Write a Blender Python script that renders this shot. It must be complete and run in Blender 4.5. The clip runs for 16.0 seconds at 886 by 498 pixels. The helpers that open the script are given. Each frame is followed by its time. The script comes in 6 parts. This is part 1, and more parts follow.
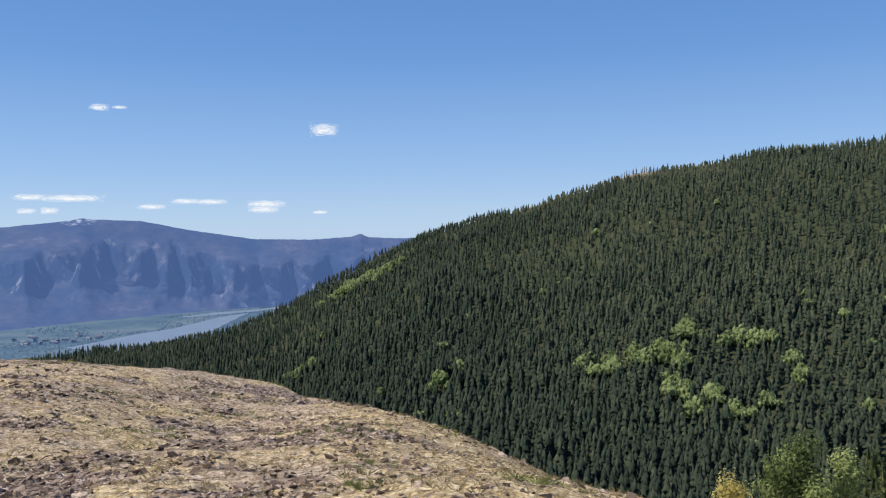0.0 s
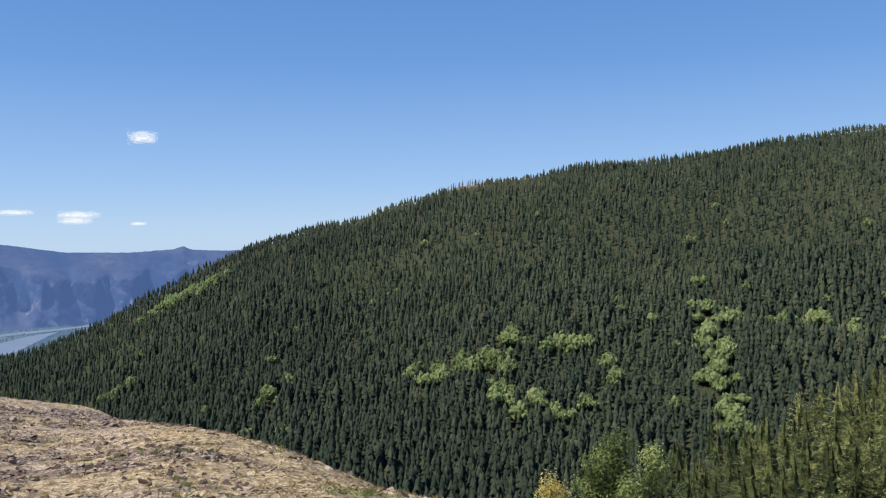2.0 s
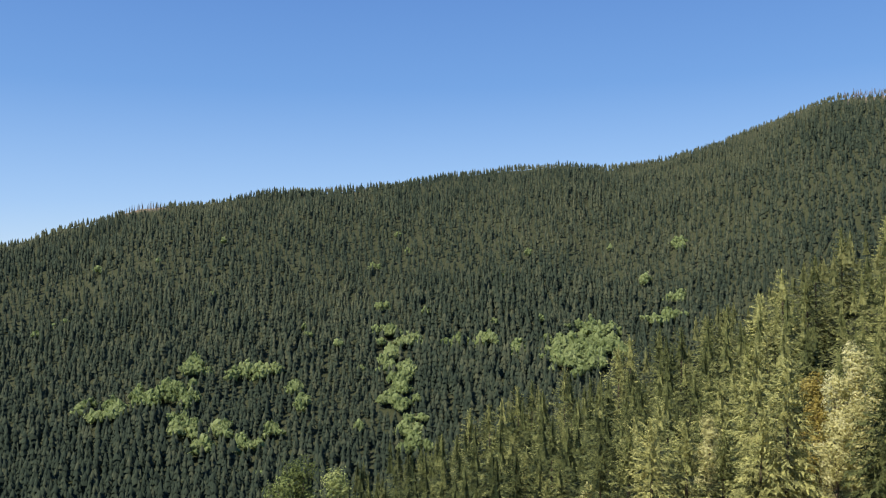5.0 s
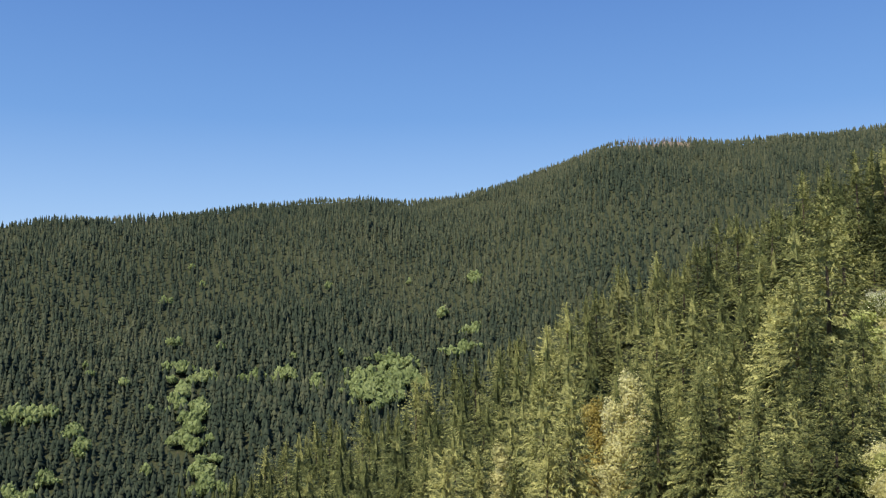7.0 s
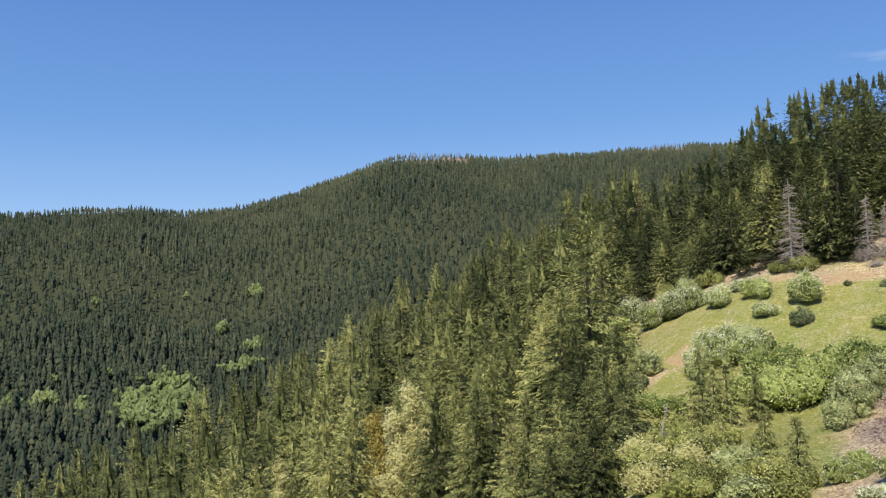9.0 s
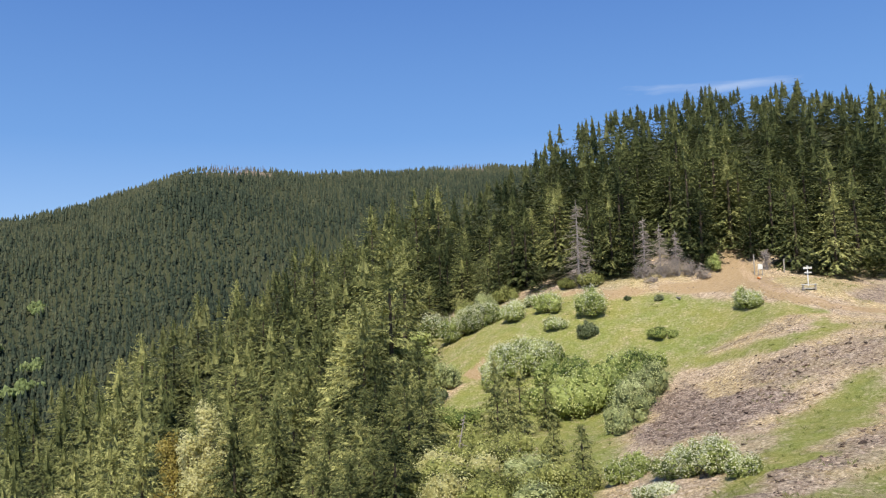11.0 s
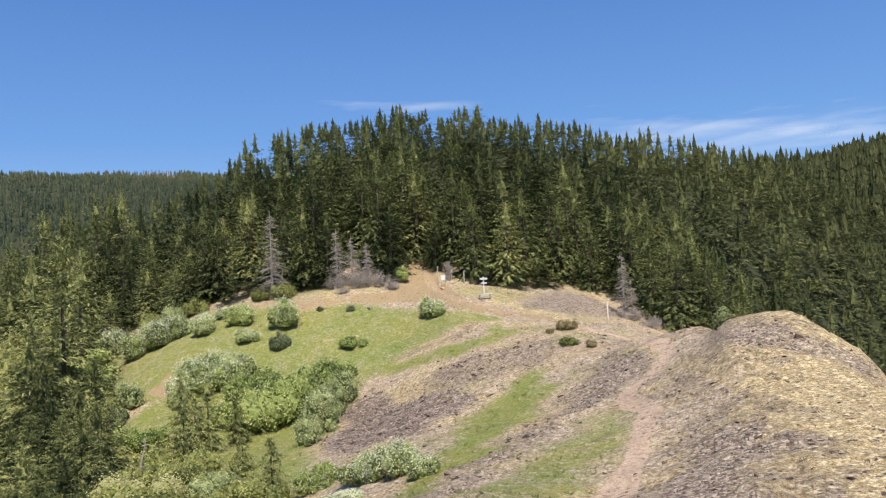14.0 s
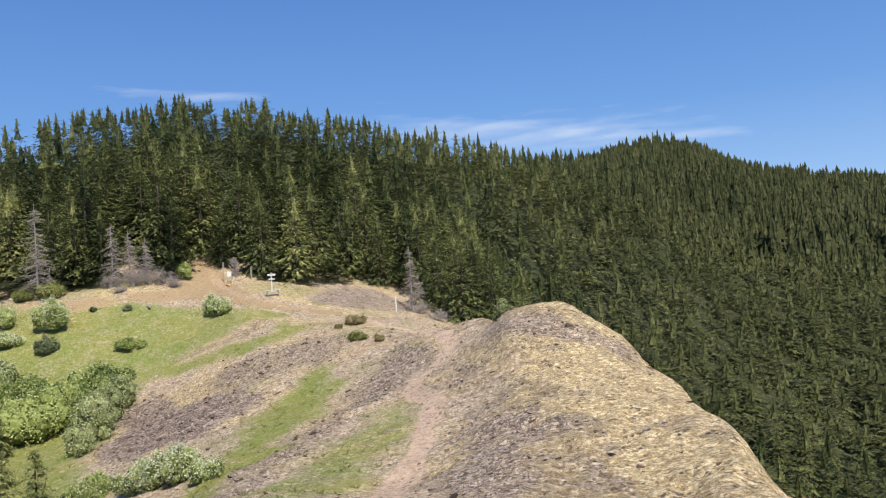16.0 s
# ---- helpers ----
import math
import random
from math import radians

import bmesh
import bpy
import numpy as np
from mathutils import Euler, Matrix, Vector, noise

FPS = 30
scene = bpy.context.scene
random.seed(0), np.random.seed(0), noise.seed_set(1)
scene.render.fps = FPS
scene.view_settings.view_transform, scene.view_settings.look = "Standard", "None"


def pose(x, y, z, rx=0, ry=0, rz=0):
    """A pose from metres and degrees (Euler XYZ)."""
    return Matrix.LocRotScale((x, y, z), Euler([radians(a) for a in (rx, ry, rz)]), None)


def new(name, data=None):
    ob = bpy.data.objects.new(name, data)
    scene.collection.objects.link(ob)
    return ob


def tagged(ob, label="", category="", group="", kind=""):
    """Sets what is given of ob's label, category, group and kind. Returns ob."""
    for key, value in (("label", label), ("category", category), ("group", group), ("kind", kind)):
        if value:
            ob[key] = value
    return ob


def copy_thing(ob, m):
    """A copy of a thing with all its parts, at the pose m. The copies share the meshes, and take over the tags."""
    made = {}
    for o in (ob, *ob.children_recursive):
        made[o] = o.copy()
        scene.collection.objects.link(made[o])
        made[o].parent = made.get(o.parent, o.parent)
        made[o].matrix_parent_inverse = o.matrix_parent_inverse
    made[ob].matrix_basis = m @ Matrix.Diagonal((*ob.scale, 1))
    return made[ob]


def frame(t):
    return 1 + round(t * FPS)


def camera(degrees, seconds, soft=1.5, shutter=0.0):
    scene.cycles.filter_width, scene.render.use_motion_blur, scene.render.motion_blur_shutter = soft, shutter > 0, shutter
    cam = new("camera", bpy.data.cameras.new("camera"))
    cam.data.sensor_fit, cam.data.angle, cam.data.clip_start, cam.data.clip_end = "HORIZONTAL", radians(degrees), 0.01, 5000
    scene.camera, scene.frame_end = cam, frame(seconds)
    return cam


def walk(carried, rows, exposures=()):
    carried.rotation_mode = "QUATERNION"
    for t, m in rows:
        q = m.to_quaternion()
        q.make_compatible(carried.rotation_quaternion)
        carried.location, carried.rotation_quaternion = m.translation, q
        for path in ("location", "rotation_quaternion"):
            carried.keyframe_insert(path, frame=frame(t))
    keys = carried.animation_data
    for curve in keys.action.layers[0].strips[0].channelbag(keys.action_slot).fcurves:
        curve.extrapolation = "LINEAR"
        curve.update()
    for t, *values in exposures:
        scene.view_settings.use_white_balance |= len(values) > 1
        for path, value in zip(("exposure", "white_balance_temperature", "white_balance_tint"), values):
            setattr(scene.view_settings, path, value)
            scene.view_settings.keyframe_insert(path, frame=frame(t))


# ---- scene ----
cam = camera(55.51, 16.0, soft=1.2)
EYE, TILT, LEAN, REACH = 1.6, -1.3, 1.0, 0.75
# seconds, yaw, pitch, roll of a pan held at arm's reach round the viewer
PAN = [
    (0, -0.000, 0.000, -0.000),
    (0.5, -2.766, 0.196, 0.126),
    (1, -5.575, 0.365, 0.172),
    (1.5, -8.477, 0.568, 0.339),
    (2, -11.552, 0.735, 0.494),
    (2.5, -14.891, 0.878, 0.670),
    (3, -18.532, 1.027, 0.798),
    (3.5, -22.317, 1.191, 0.876),
    (4, -25.874, 1.404, 0.886),
    (6.5, -42.563, 4.070, 0.732),
    (7, -46.077, 4.410, 1.011),
    (7.5, -49.601, 4.617, 1.250),
    (8, -53.182, 4.694, 1.468),
    (8.5, -56.922, 4.733, 1.832),
    (9, -60.674, 4.831, 2.266),
    (9.5, -64.344, 5.005, 2.654),
    (12, -80.232, 5.427, 3.196),
    (12.5, -83.743, 5.443, 3.445),
    (13, -87.257, 5.335, 3.746),
    (13.5, -90.718, 5.107, 4.027),
    (14, -94.346, 4.741, 4.388),
    (14.5, -98.061, 4.343, 4.716),
    (15, -101.721, 3.987, 5.056),
    (15.5, -105.183, 3.623, 5.333),
    (16, -108.506, 3.169, 5.593),
]
walk(cam, [(t, pose(0, 0, EYE, TILT, LEAN, 0) @ pose(-REACH * math.sin(radians(yaw)), REACH * math.cos(radians(yaw)), 0, 90 + pitch, roll, yaw)) for t, yaw, pitch, roll in PAN],
     exposures=[(0, 0.1, 6520, 10), (1.5, 0.14, 6520, 10), (4, 0.27, 6620, 10), (7, 0.28, 6760, 10), (9, 0.28, 6720, 10), (12.5, 0.25, 6560, 10), (16, 0.22, 6500, 10)])

# ---- light: afternoon sun behind and left of the first view, clear sky ----
SUN_AZ, SUN_EL = 266.0, 52.0          # degrees clockwise from the y axis, and above the horizon
world = bpy.data.worlds.new("sky")
scene.world = world
world.use_nodes = True
wn, wl = world.node_tree.nodes, world.node_tree.links
sky = wn.new("ShaderNodeTexSky")
sky.sky_type, sky.sun_disc = "NISHITA", False
sky.sun_elevation, sky.sun_rotation = radians(SUN_EL), radians(SUN_AZ)
sky.altitude, sky.air_density, sky.dust_density, sky.ozone_density = 600, 1.0, 0.2, 2.5
tc = wn.new("ShaderNodeTexCoord")
up = wn.new("ShaderNodeSeparateXYZ")
wl.new(tc.outputs["Generated"], up.inputs[0])
blue = wn.new("ShaderNodeValToRGB")
el = blue.color_ramp.elements
while len(el) < 5:
    el.new(0.5)
for e, (p, c) in zip(el, ((0.0, (4.6, 6.8, 9.8)), (0.07, (3.15, 5.4, 9.3)), (0.2, (1.45, 3.5, 7.85)), (0.38, (0.8, 2.25, 6.4)), (1.0, (0.4, 1.3, 4.2)))):
    e.position, e.color = p, (*c, 1)
wl.new(up.outputs[2], blue.inputs[0])
air = wn.new("ShaderNodeMix")
air.data_type, air.inputs[0].default_value = "RGBA", 0.76
wl.new(sky.outputs[0], air.inputs[6])
wl.new(blue.outputs[0], air.inputs[7])
wl.new(air.outputs[2], wn["Background"].inputs[0])
wn["Background"].inputs[1].default_value = 0.09
sun = new("sun", bpy.data.lights.new("sun", "SUN"))
sun.data.energy, sun.data.angle, sun.data.color = 5.2, radians(0.5), (1.0, 0.945, 0.83)
sun_dir = Vector((math.sin(radians(SUN_AZ)) * math.cos(radians(SUN_EL)), math.cos(radians(SUN_AZ)) * math.cos(radians(SUN_EL)), math.sin(radians(SUN_EL))))
sun.matrix_world = Matrix.Translation(sun_dir * 200) @ sun_dir.to_track_quat("Z", "Y").to_matrix().to_4x4()

rng = np.random.default_rng(7)


# ---- small tools ----
def hash2(ix, iy, seed):
    n = (ix.astype(np.int64) * 374761393 + iy.astype(np.int64) * 668265263 + seed * 974711) & 0x7FFFFFFF
    n = ((n ^ (n >> 13)) * 1274126177) & 0x7FFFFFFF
    return ((n ^ (n >> 16)) & 0xFFFF) / 65535.0


def vnoise(x, y, seed=0):
    x, y = np.asarray(x, float), np.asarray(y, float)
    ix, iy = np.floor(x), np.floor(y)
    fx, fy = x - ix, y - iy
    fx, fy = fx * fx * (3 - 2 * fx), fy * fy * (3 - 2 * fy)
    a, b = hash2(ix, iy, seed), hash2(ix + 1, iy, seed)
    c, d = hash2(ix, iy + 1, seed), hash2(ix + 1, iy + 1, seed)
    return (a + (b - a) * fx) * (1 - fy) + (c + (d - c) * fx) * fy - 0.5


def fbm(x, y, seed=0, octaves=4):
    s, a, total = 1.0, 1.0, 0.0
    for k in range(octaves):
        total = total + a * vnoise(np.asarray(x) * s + 17.3 * k, np.asarray(y) * s - 9.1 * k, seed + k)
        s, a = s * 2.03, a * 0.5
    return total


def smooth(a, b, x):
    u = np.clip((np.asarray(x, float) - a) / (b - a), 0, 1)
    return u * u * (3 - 2 * u)


def pchip(xk, yk, x):
    """Shape-keeping cubic through the knots; yk may have more columns."""
    xk, yk = np.asarray(xk, float), np.asarray(yk, float)
    flat = yk.ndim == 1
    if flat:
        yk = yk[:, None]
    h = np.diff(xk)[:, None]
    d = np.diff(yk, axis=0) / h
    m = np.zeros_like(yk)
    m[0], m[-1] = d[0], d[-1]
    w1, w2 = 2 * h[1:] + h[:-1], h[1:] + 2 * h[:-1]
    with np.errstate(divide="ignore", invalid="ignore"):
        hm = (w1 + w2) / (w1 / d[:-1] + w2 / d[1:])
    m[1:-1] = np.where(d[:-1] * d[1:] > 0, hm, 0)
    x = np.clip(np.asarray(x, float), xk[0], xk[-1])
    i = np.clip(np.searchsorted(xk, x) - 1, 0, len(xk) - 2)
    t = ((x - xk[i]) / (xk[i + 1] - xk[i]))[:, None]
    hh = (xk[i + 1] - xk[i])[:, None]
    y = (1 + 2 * t) * (1 - t) ** 2 * yk[i] + t * (1 - t) ** 2 * hh * m[i] + t * t * (3 - 2 * t) * yk[i + 1] + t * t * (t - 1) * hh * m[i + 1]
    return y[:, 0] if flat else y


# ---- the lie of the land: falls from the viewer's eye along bearings (degrees clockwise from the y axis) ----
RIVER = -370.0
KNOTS = np.concatenate([np.arange(0, 30, 1.0), np.arange(30, 110, 2.0), np.arange(110, 940, 10.0)])
bearings, curves = [], []


def fall(bearing, *pairs):
    """One cross-section from the viewpoint: distance and height below or above the eye, in metres."""
    d, z = [0.0] + [p[0] for p in pairs], [-EYE] + [p[1] for p in pairs]
    bearings.append(bearing)
    curves.append(pchip(d, z, KNOTS))


# the bare shoulder towards the river
fall(-95, (10, -2.0), (40, -6), (80, -16), (200, -70), (450, -180))
fall(-45, (8, -2.4), (18, -4.2), (40, -5.6), (62, -7.4), (85, -14), (150, -48), (450, -190))
fall(-28, (8, -2.6), (18, -4.5), (40, -6.0), (60, -7.7), (80, -14), (140, -45), (450, -190))
fall(-12, (8, -2.8), (18, -4.8), (39, -8.2), (52, -9.0), (70, -17), (120, -45), (300, -130), (450, -175))
fall(-6, (8, -2.9), (18, -4.9), (41, -8.35), (49, -10.2), (60, -17), (120, -50), (300, -129), (450, -164))
fall(0, (10, -3.2), (20, -5.5), (37, -8.6), (50, -15), (120, -58), (300, -128), (450, -152))
fall(13, (10, -3.6), (25, -7.9), (35, -13), (60, -28), (150, -78), (300, -125), (450, -150))
# the wooded gully
fall(30, (10, -4.2), (25, -10), (60, -29), (100, -42), (150, -47), (200, -66), (300, -108), (450, -145))
fall(45, (10, -4.2), (25, -10), (60, -26), (100, -31), (150, -33), (200, -47), (300, -88), (450, -135))
fall(54, (10, -4.2), (25, -9.5), (45, -19), (88, -26), (120, -23), (170, -16), (230, -28), (350, -72), (450, -105))
fall(61, (10, -4.0), (25, -8.5), (45, -16), (85, -23), (120, -18), (175, -8), (230, -18), (350, -65), (450, -100))
fall(69, (10, -3.6), (25, -7.8), (45, -12.5), (80, -13.5), (110, -5), (175, 5), (230, -4), (350, -50), (450, -90))
# the meadow, its track and the wooded hill behind
fall(74, (10, -3.4), (20, -6.6), (42, -9.5), (60, -9.0), (86, -4.9), (95, -3.5), (108, 0), (165, 8), (230, 4), (350, -30), (450, -60))
fall(82, (10, -3.2), (20, -6.2), (40, -9.0), (62, -9.0), (76, -4.8), (86, -0.7), (92, 1.3), (105, 4.5), (150, 17), (190, 26), (260, 20), (350, -20), (450, -40))
fall(90, (10, -3.0), (20, -5.0), (35, -7.2), (58, -7.2), (72, -4.4), (84, 0.2), (90, 2.3), (105, 7), (160, 25), (220, 41), (290, 38), (450, -20))
fall(97, (10, -3.0), (20, -4.6), (30, -6.0), (45, -6.2), (58, -4.4), (72, -1.4), (81, 0.9), (90, 1.8), (105, 6), (160, 24), (225, 41), (290, 38), (450, -20))
fall(104, (10, -3.0), (20, -4.8), (28, -5.9), (44, -5.0), (56, -3.3), (66, -2.1), (78, -2.3), (90, -0.8), (110, 3.5), (170, 20), (230, 35), (300, 33), (450, 0))
fall(111, (10, -3.0), (20, -4.9), (30, -5.0), (44, -2.6), (51, -2.1), (62, -4.6), (85, -5), (110, -2), (190, 19.5), (240, 32), (310, 34.5), (450, 21), (620, 30))
fall(113, (10, -3.0), (20, -4.9), (32, -4.5), (45, -1.35), (51, -2.6), (64, -9), (88, -12), (115, -7), (200, 20.5), (245, 29.5), (310, 33.5), (450, 24), (620, 30))
# the knob beside the track and the steep woods below it
fall(116, (10, -3.0), (20, -5.0), (33, -4.0), (46, -1.2), (51, -2.6), (65, -12), (90, -18), (120, -15), (190, 10), (250, 27), (330, 39), (450, 42), (620, 58), (800, 30))
fall(120, (10, -3.0), (20, -5.0), (32, -4.1), (42, -3.0), (50, -7), (70, -21), (100, -28), (130, -24), (200, 1), (300, 31), (370, 44), (450, 55), (640, 87), (800, 50))
fall(123, (10, -3.0), (20, -4.9), (34, -4.15), (42, -7.6), (70, -27), (105, -36), (160, -22), (240, 4), (350, 32), (500, 66), (660, 92), (820, 60))
fall(126, (10, -3.0), (20, -4.5), (28, -4.75), (36, -9.6), (70, -31), (110, -41), (160, -30), (240, -4), (350, 24), (500, 58), (660, 84), (820, 60))
fall(130, (10, -3.0), (19.5, -4.9), (28, -9.0), (70, -34), (115, -45), (160, -36), (240, -10), (350, 16), (500, 44), (660, 62), (820, 40))
fall(137, (10, -3.2), (15, -5.0), (25, -10), (60, -30), (115, -46), (160, -39), (240, -16), (350, 8), (500, 34), (680, 48), (850, 30))
fall(160, (10, -2.6), (30, -8), (60, -20), (150, -40), (450, -30), (700, 0), (850, -20))
fall(215, (10, -2.2), (30, -5), (80, -18), (200, -70), (450, -180))
fall_grid = np.array(curves)          # bearing by distance
bearings = np.array(bearings, float)

# the skyline of the long wooded ridge: bearing, distance, height of its ground
CREST = [(-60, 1700, -363), (-32, 1600, -222), (-26, 1550, -199), (-20, 1450, -182), (-14.6, 1400, -153), (-10.9, 1370, -122), (-8.6, 1350, -92), (-5.5, 1320, -53),
         (-3.2, 1300, -25), (0.6, 1280, 6), (4.5, 1260, 23), (8.3, 1250, 45), (13.1, 1200, 74), (19.2, 1200, 88), (28, 1250, 110), (40.6, 1300, 138)]
CREST += [(43.6, 1350, 139), (50.2, 1400, 173), (56.4, 1350, 217), (59.3, 1350, 228), (65, 1400, 228), (70, 1430, 233), (74, 1450, 236), (76, 1450, 237), (82, 1450, 231), (95, 1400, 156), (140, 1400, 6), (200, 1600, -294)]
crest_b, crest_d, crest_z = (np.array(c, float) for c in zip(*CREST))


def near_height(b, r):
    """Height near the viewpoint, from the cross-sections."""
    bb = np.concatenate([bearings, [bearings[0] + 360]])
    bq = np.where(b < bb[0], b + 360, np.where(b > bb[-1], b - 360, b))
    i = np.clip(np.searchsorted(bb, bq) - 1, 0, len(bb) - 2)
    grid = np.concatenate([fall_grid, fall_grid[:1]])
    k = np.clip(np.searchsorted(KNOTS, r) - 1, 0, len(KNOTS) - 2)
    u = np.clip((r - KNOTS[k]) / (KNOTS[k + 1] - KNOTS[k]), 0, 1)
    row = lambda j: grid[j, k] * (1 - u) + grid[j, k + 1] * u
    n = len(bb) - 1
    p0, p1, p2, p3 = row((i - 1) % n), row(i), row(i + 1), row(np.where(i + 2 > n, 1, np.minimum(i + 2, n)))
    b0 = np.where(i > 0, bb[(i - 1) % n], bb[n - 1] - 360)
    b3 = np.where(i + 2 <= n, bb[np.minimum(i + 2, n)], bb[1] + 360)
    h = bb[i + 1] - bb[i]
    t = (bq - bb[i]) / h
    d1, d0, d2 = (p2 - p1) / h, (p1 - p0) / (bb[i] - b0), (p3 - p2) / (b3 - bb[i + 1])
    lim = lambda a, c: np.where(a * c > 0, 2 * a * c / np.where(a + c == 0, 1, a + c), 0)
    m1, m2 = lim(d0, d1), lim(d1, d2)
    return (1 + 2 * t) * (1 - t) ** 2 * p1 + t * (1 - t) ** 2 * h * m1 + t * t * (3 - 2 * t) * p2 + t * t * (t - 1) * h * m2


def far_height(b, r):
    d, zc = pchip(crest_b, np.column_stack([crest_d, crest_z]), b).T
    zb = np.where(b < 0, -150 + np.maximum(b, -60) * 2.6, -150)
    zb = np.minimum(zb, zc - 30)
    u = np.clip((r - 450) / (d - 450), 0, 1)
    rise = zb + (zc - zb) * (0.5 * u + 0.5 * smooth(0, 1, u))
    z = rise - 0.36 * np.maximum(r - d, 0)
    return np.maximum(z, RIVER)


def height(x, y):
    """Height of the ground in the world."""
    x, y = np.asarray(x, float), np.asarray(y, float)
    shape = x.shape
    x, y = x.ravel(), y.ravel()
    b, r = np.degrees(np.arctan2(x, y)), np.hypot(x, y)
    b = np.where(b < -95, b + 360, b)
    bf = np.where(b > 200, np.where(b > 300, b - 360, 200), b)
    mix = np.where((b > 106) & (b < 200), smooth(820, 930, r), smooth(290, 440, r))
    z = near_height(b, r) * (1 - mix) + far_height(bf, np.maximum(r, 300)) * mix
    z = z + fbm(x / 60, y / 60, 3) * np.clip((r - 60) / 60, 0, 7) * np.where(z > RIVER + 12, 1, 0)
    z = z + fbm(x / 5, y / 5, 11) * 0.30 * smooth(4, 14, r) * (1 - smooth(110, 160, r)) + fbm(x / 0.9, y / 0.9, 21, 3) * 0.16 * smooth(3, 9, r) * (1 - smooth(80, 120, r)) + fbm(x / 0.42, y / 0.42, 25, 2) * 0.09 * smooth(6, 10, r) * (1 - smooth(40, 60, r))
    return (z + EYE).reshape(shape)


def at(bearing, r):
    """Place on the ground by bearing and distance."""
    x, y = r * math.sin(radians(bearing)), r * math.cos(radians(bearing))
    return x, y, float(height(np.array([x]), np.array([y]))[0])


def mesh_from(name, verts, faces, materials=(), smooth_shade=False):
    """A mesh from arrays: verts n x 3, faces m x 3 or m x 4."""
    me = bpy.data.meshes.new(name)
    verts, faces = np.asarray(verts, np.float32), np.asarray(faces, np.int32)
    n, k = faces.shape
    me.vertices.add(len(verts))
    me.vertices.foreach_set("co", verts.ravel())
    me.loops.add(n * k)
    me.loops.foreach_set("vertex_index", faces.ravel())
    me.polygons.add(n)
    me.polygons.foreach_set("loop_start", np.arange(0, n * k, k, dtype=np.int32))
    me.polygons.foreach_set("loop_total", np.full(n, k, dtype=np.int32))
    me.polygons.foreach_set("use_smooth", np.full(n, bool(smooth_shade)))
    for m in materials:
        me.materials.append(m)
    me.update(calc_edges=True)
    return me


# ---- materials ----
def nodes_of(name):
    m = bpy.data.materials.new(name)
    m.use_nodes = True
    return m, m.node_tree.nodes, m.node_tree.links, m.node_tree.nodes["Principled BSDF"]


def noise_node(n, l, scale, detail=4.0, rough=0.6, coords=None, stretch=None):
    t = n.new("ShaderNodeTexNoise")
    t.inputs["Scale"].default_value, t.inputs["Detail"].default_value, t.inputs["Roughness"].default_value = scale, detail, rough
    if coords is not None:
        if stretch:
            mp = n.new("ShaderNodeMapping")
            mp.inputs["Scale"].default_value = stretch
            l.new(coords, mp.inputs[0])
            coords = mp.outputs[0]
        l.new(coords, t.inputs["Vector"])
    return t.outputs["Fac"]


def ramp(n, l, fac, *stops):
    r = n.new("ShaderNodeValToRGB")
    e = r.color_ramp.elements
    while len(e) < len(stops):
        e.new(0.5)
    for k, (p, c) in enumerate(stops):
        e[k].position, e[k].color = p, (*c, 1) if len(c) == 3 else c
    l.new(fac, r.inputs[0])
    return r.outputs[0]


def mix(n, l, fac, a, b, blend="MIX"):
    m = n.new("ShaderNodeMix")
    m.data_type, m.blend_type = "RGBA", blend
    for value, socket in ((fac, m.inputs[0]), (a, m.inputs[6]), (b, m.inputs[7])):
        if isinstance(value, (int, float)):
            socket.default_value = value
        elif isinstance(value, tuple):
            socket.default_value = (*value, 1)
        else:
            l.new(value, socket)
    return m.outputs[2]


def maths(n, l, op, a, b=0.0, clamp=False):
    m = n.new("ShaderNodeMath")
    m.operation, m.use_clamp = op, clamp
    for value, socket in ((a, m.inputs[0]), (b, m.inputs[1])):
        if isinstance(value, (int, float)):
            socket.default_value = value
        else:
            l.new(value, socket)
    return m.outputs[0]


def bump(n, l, bsdf, fac, strength, distance):
    b = n.new("ShaderNodeBump")
    b.inputs["Strength"].default_value, b.inputs["Distance"].default_value = strength, distance
    l.new(fac, b.inputs["Height"])
    l.new(b.outputs[0], bsdf.inputs["Normal"])


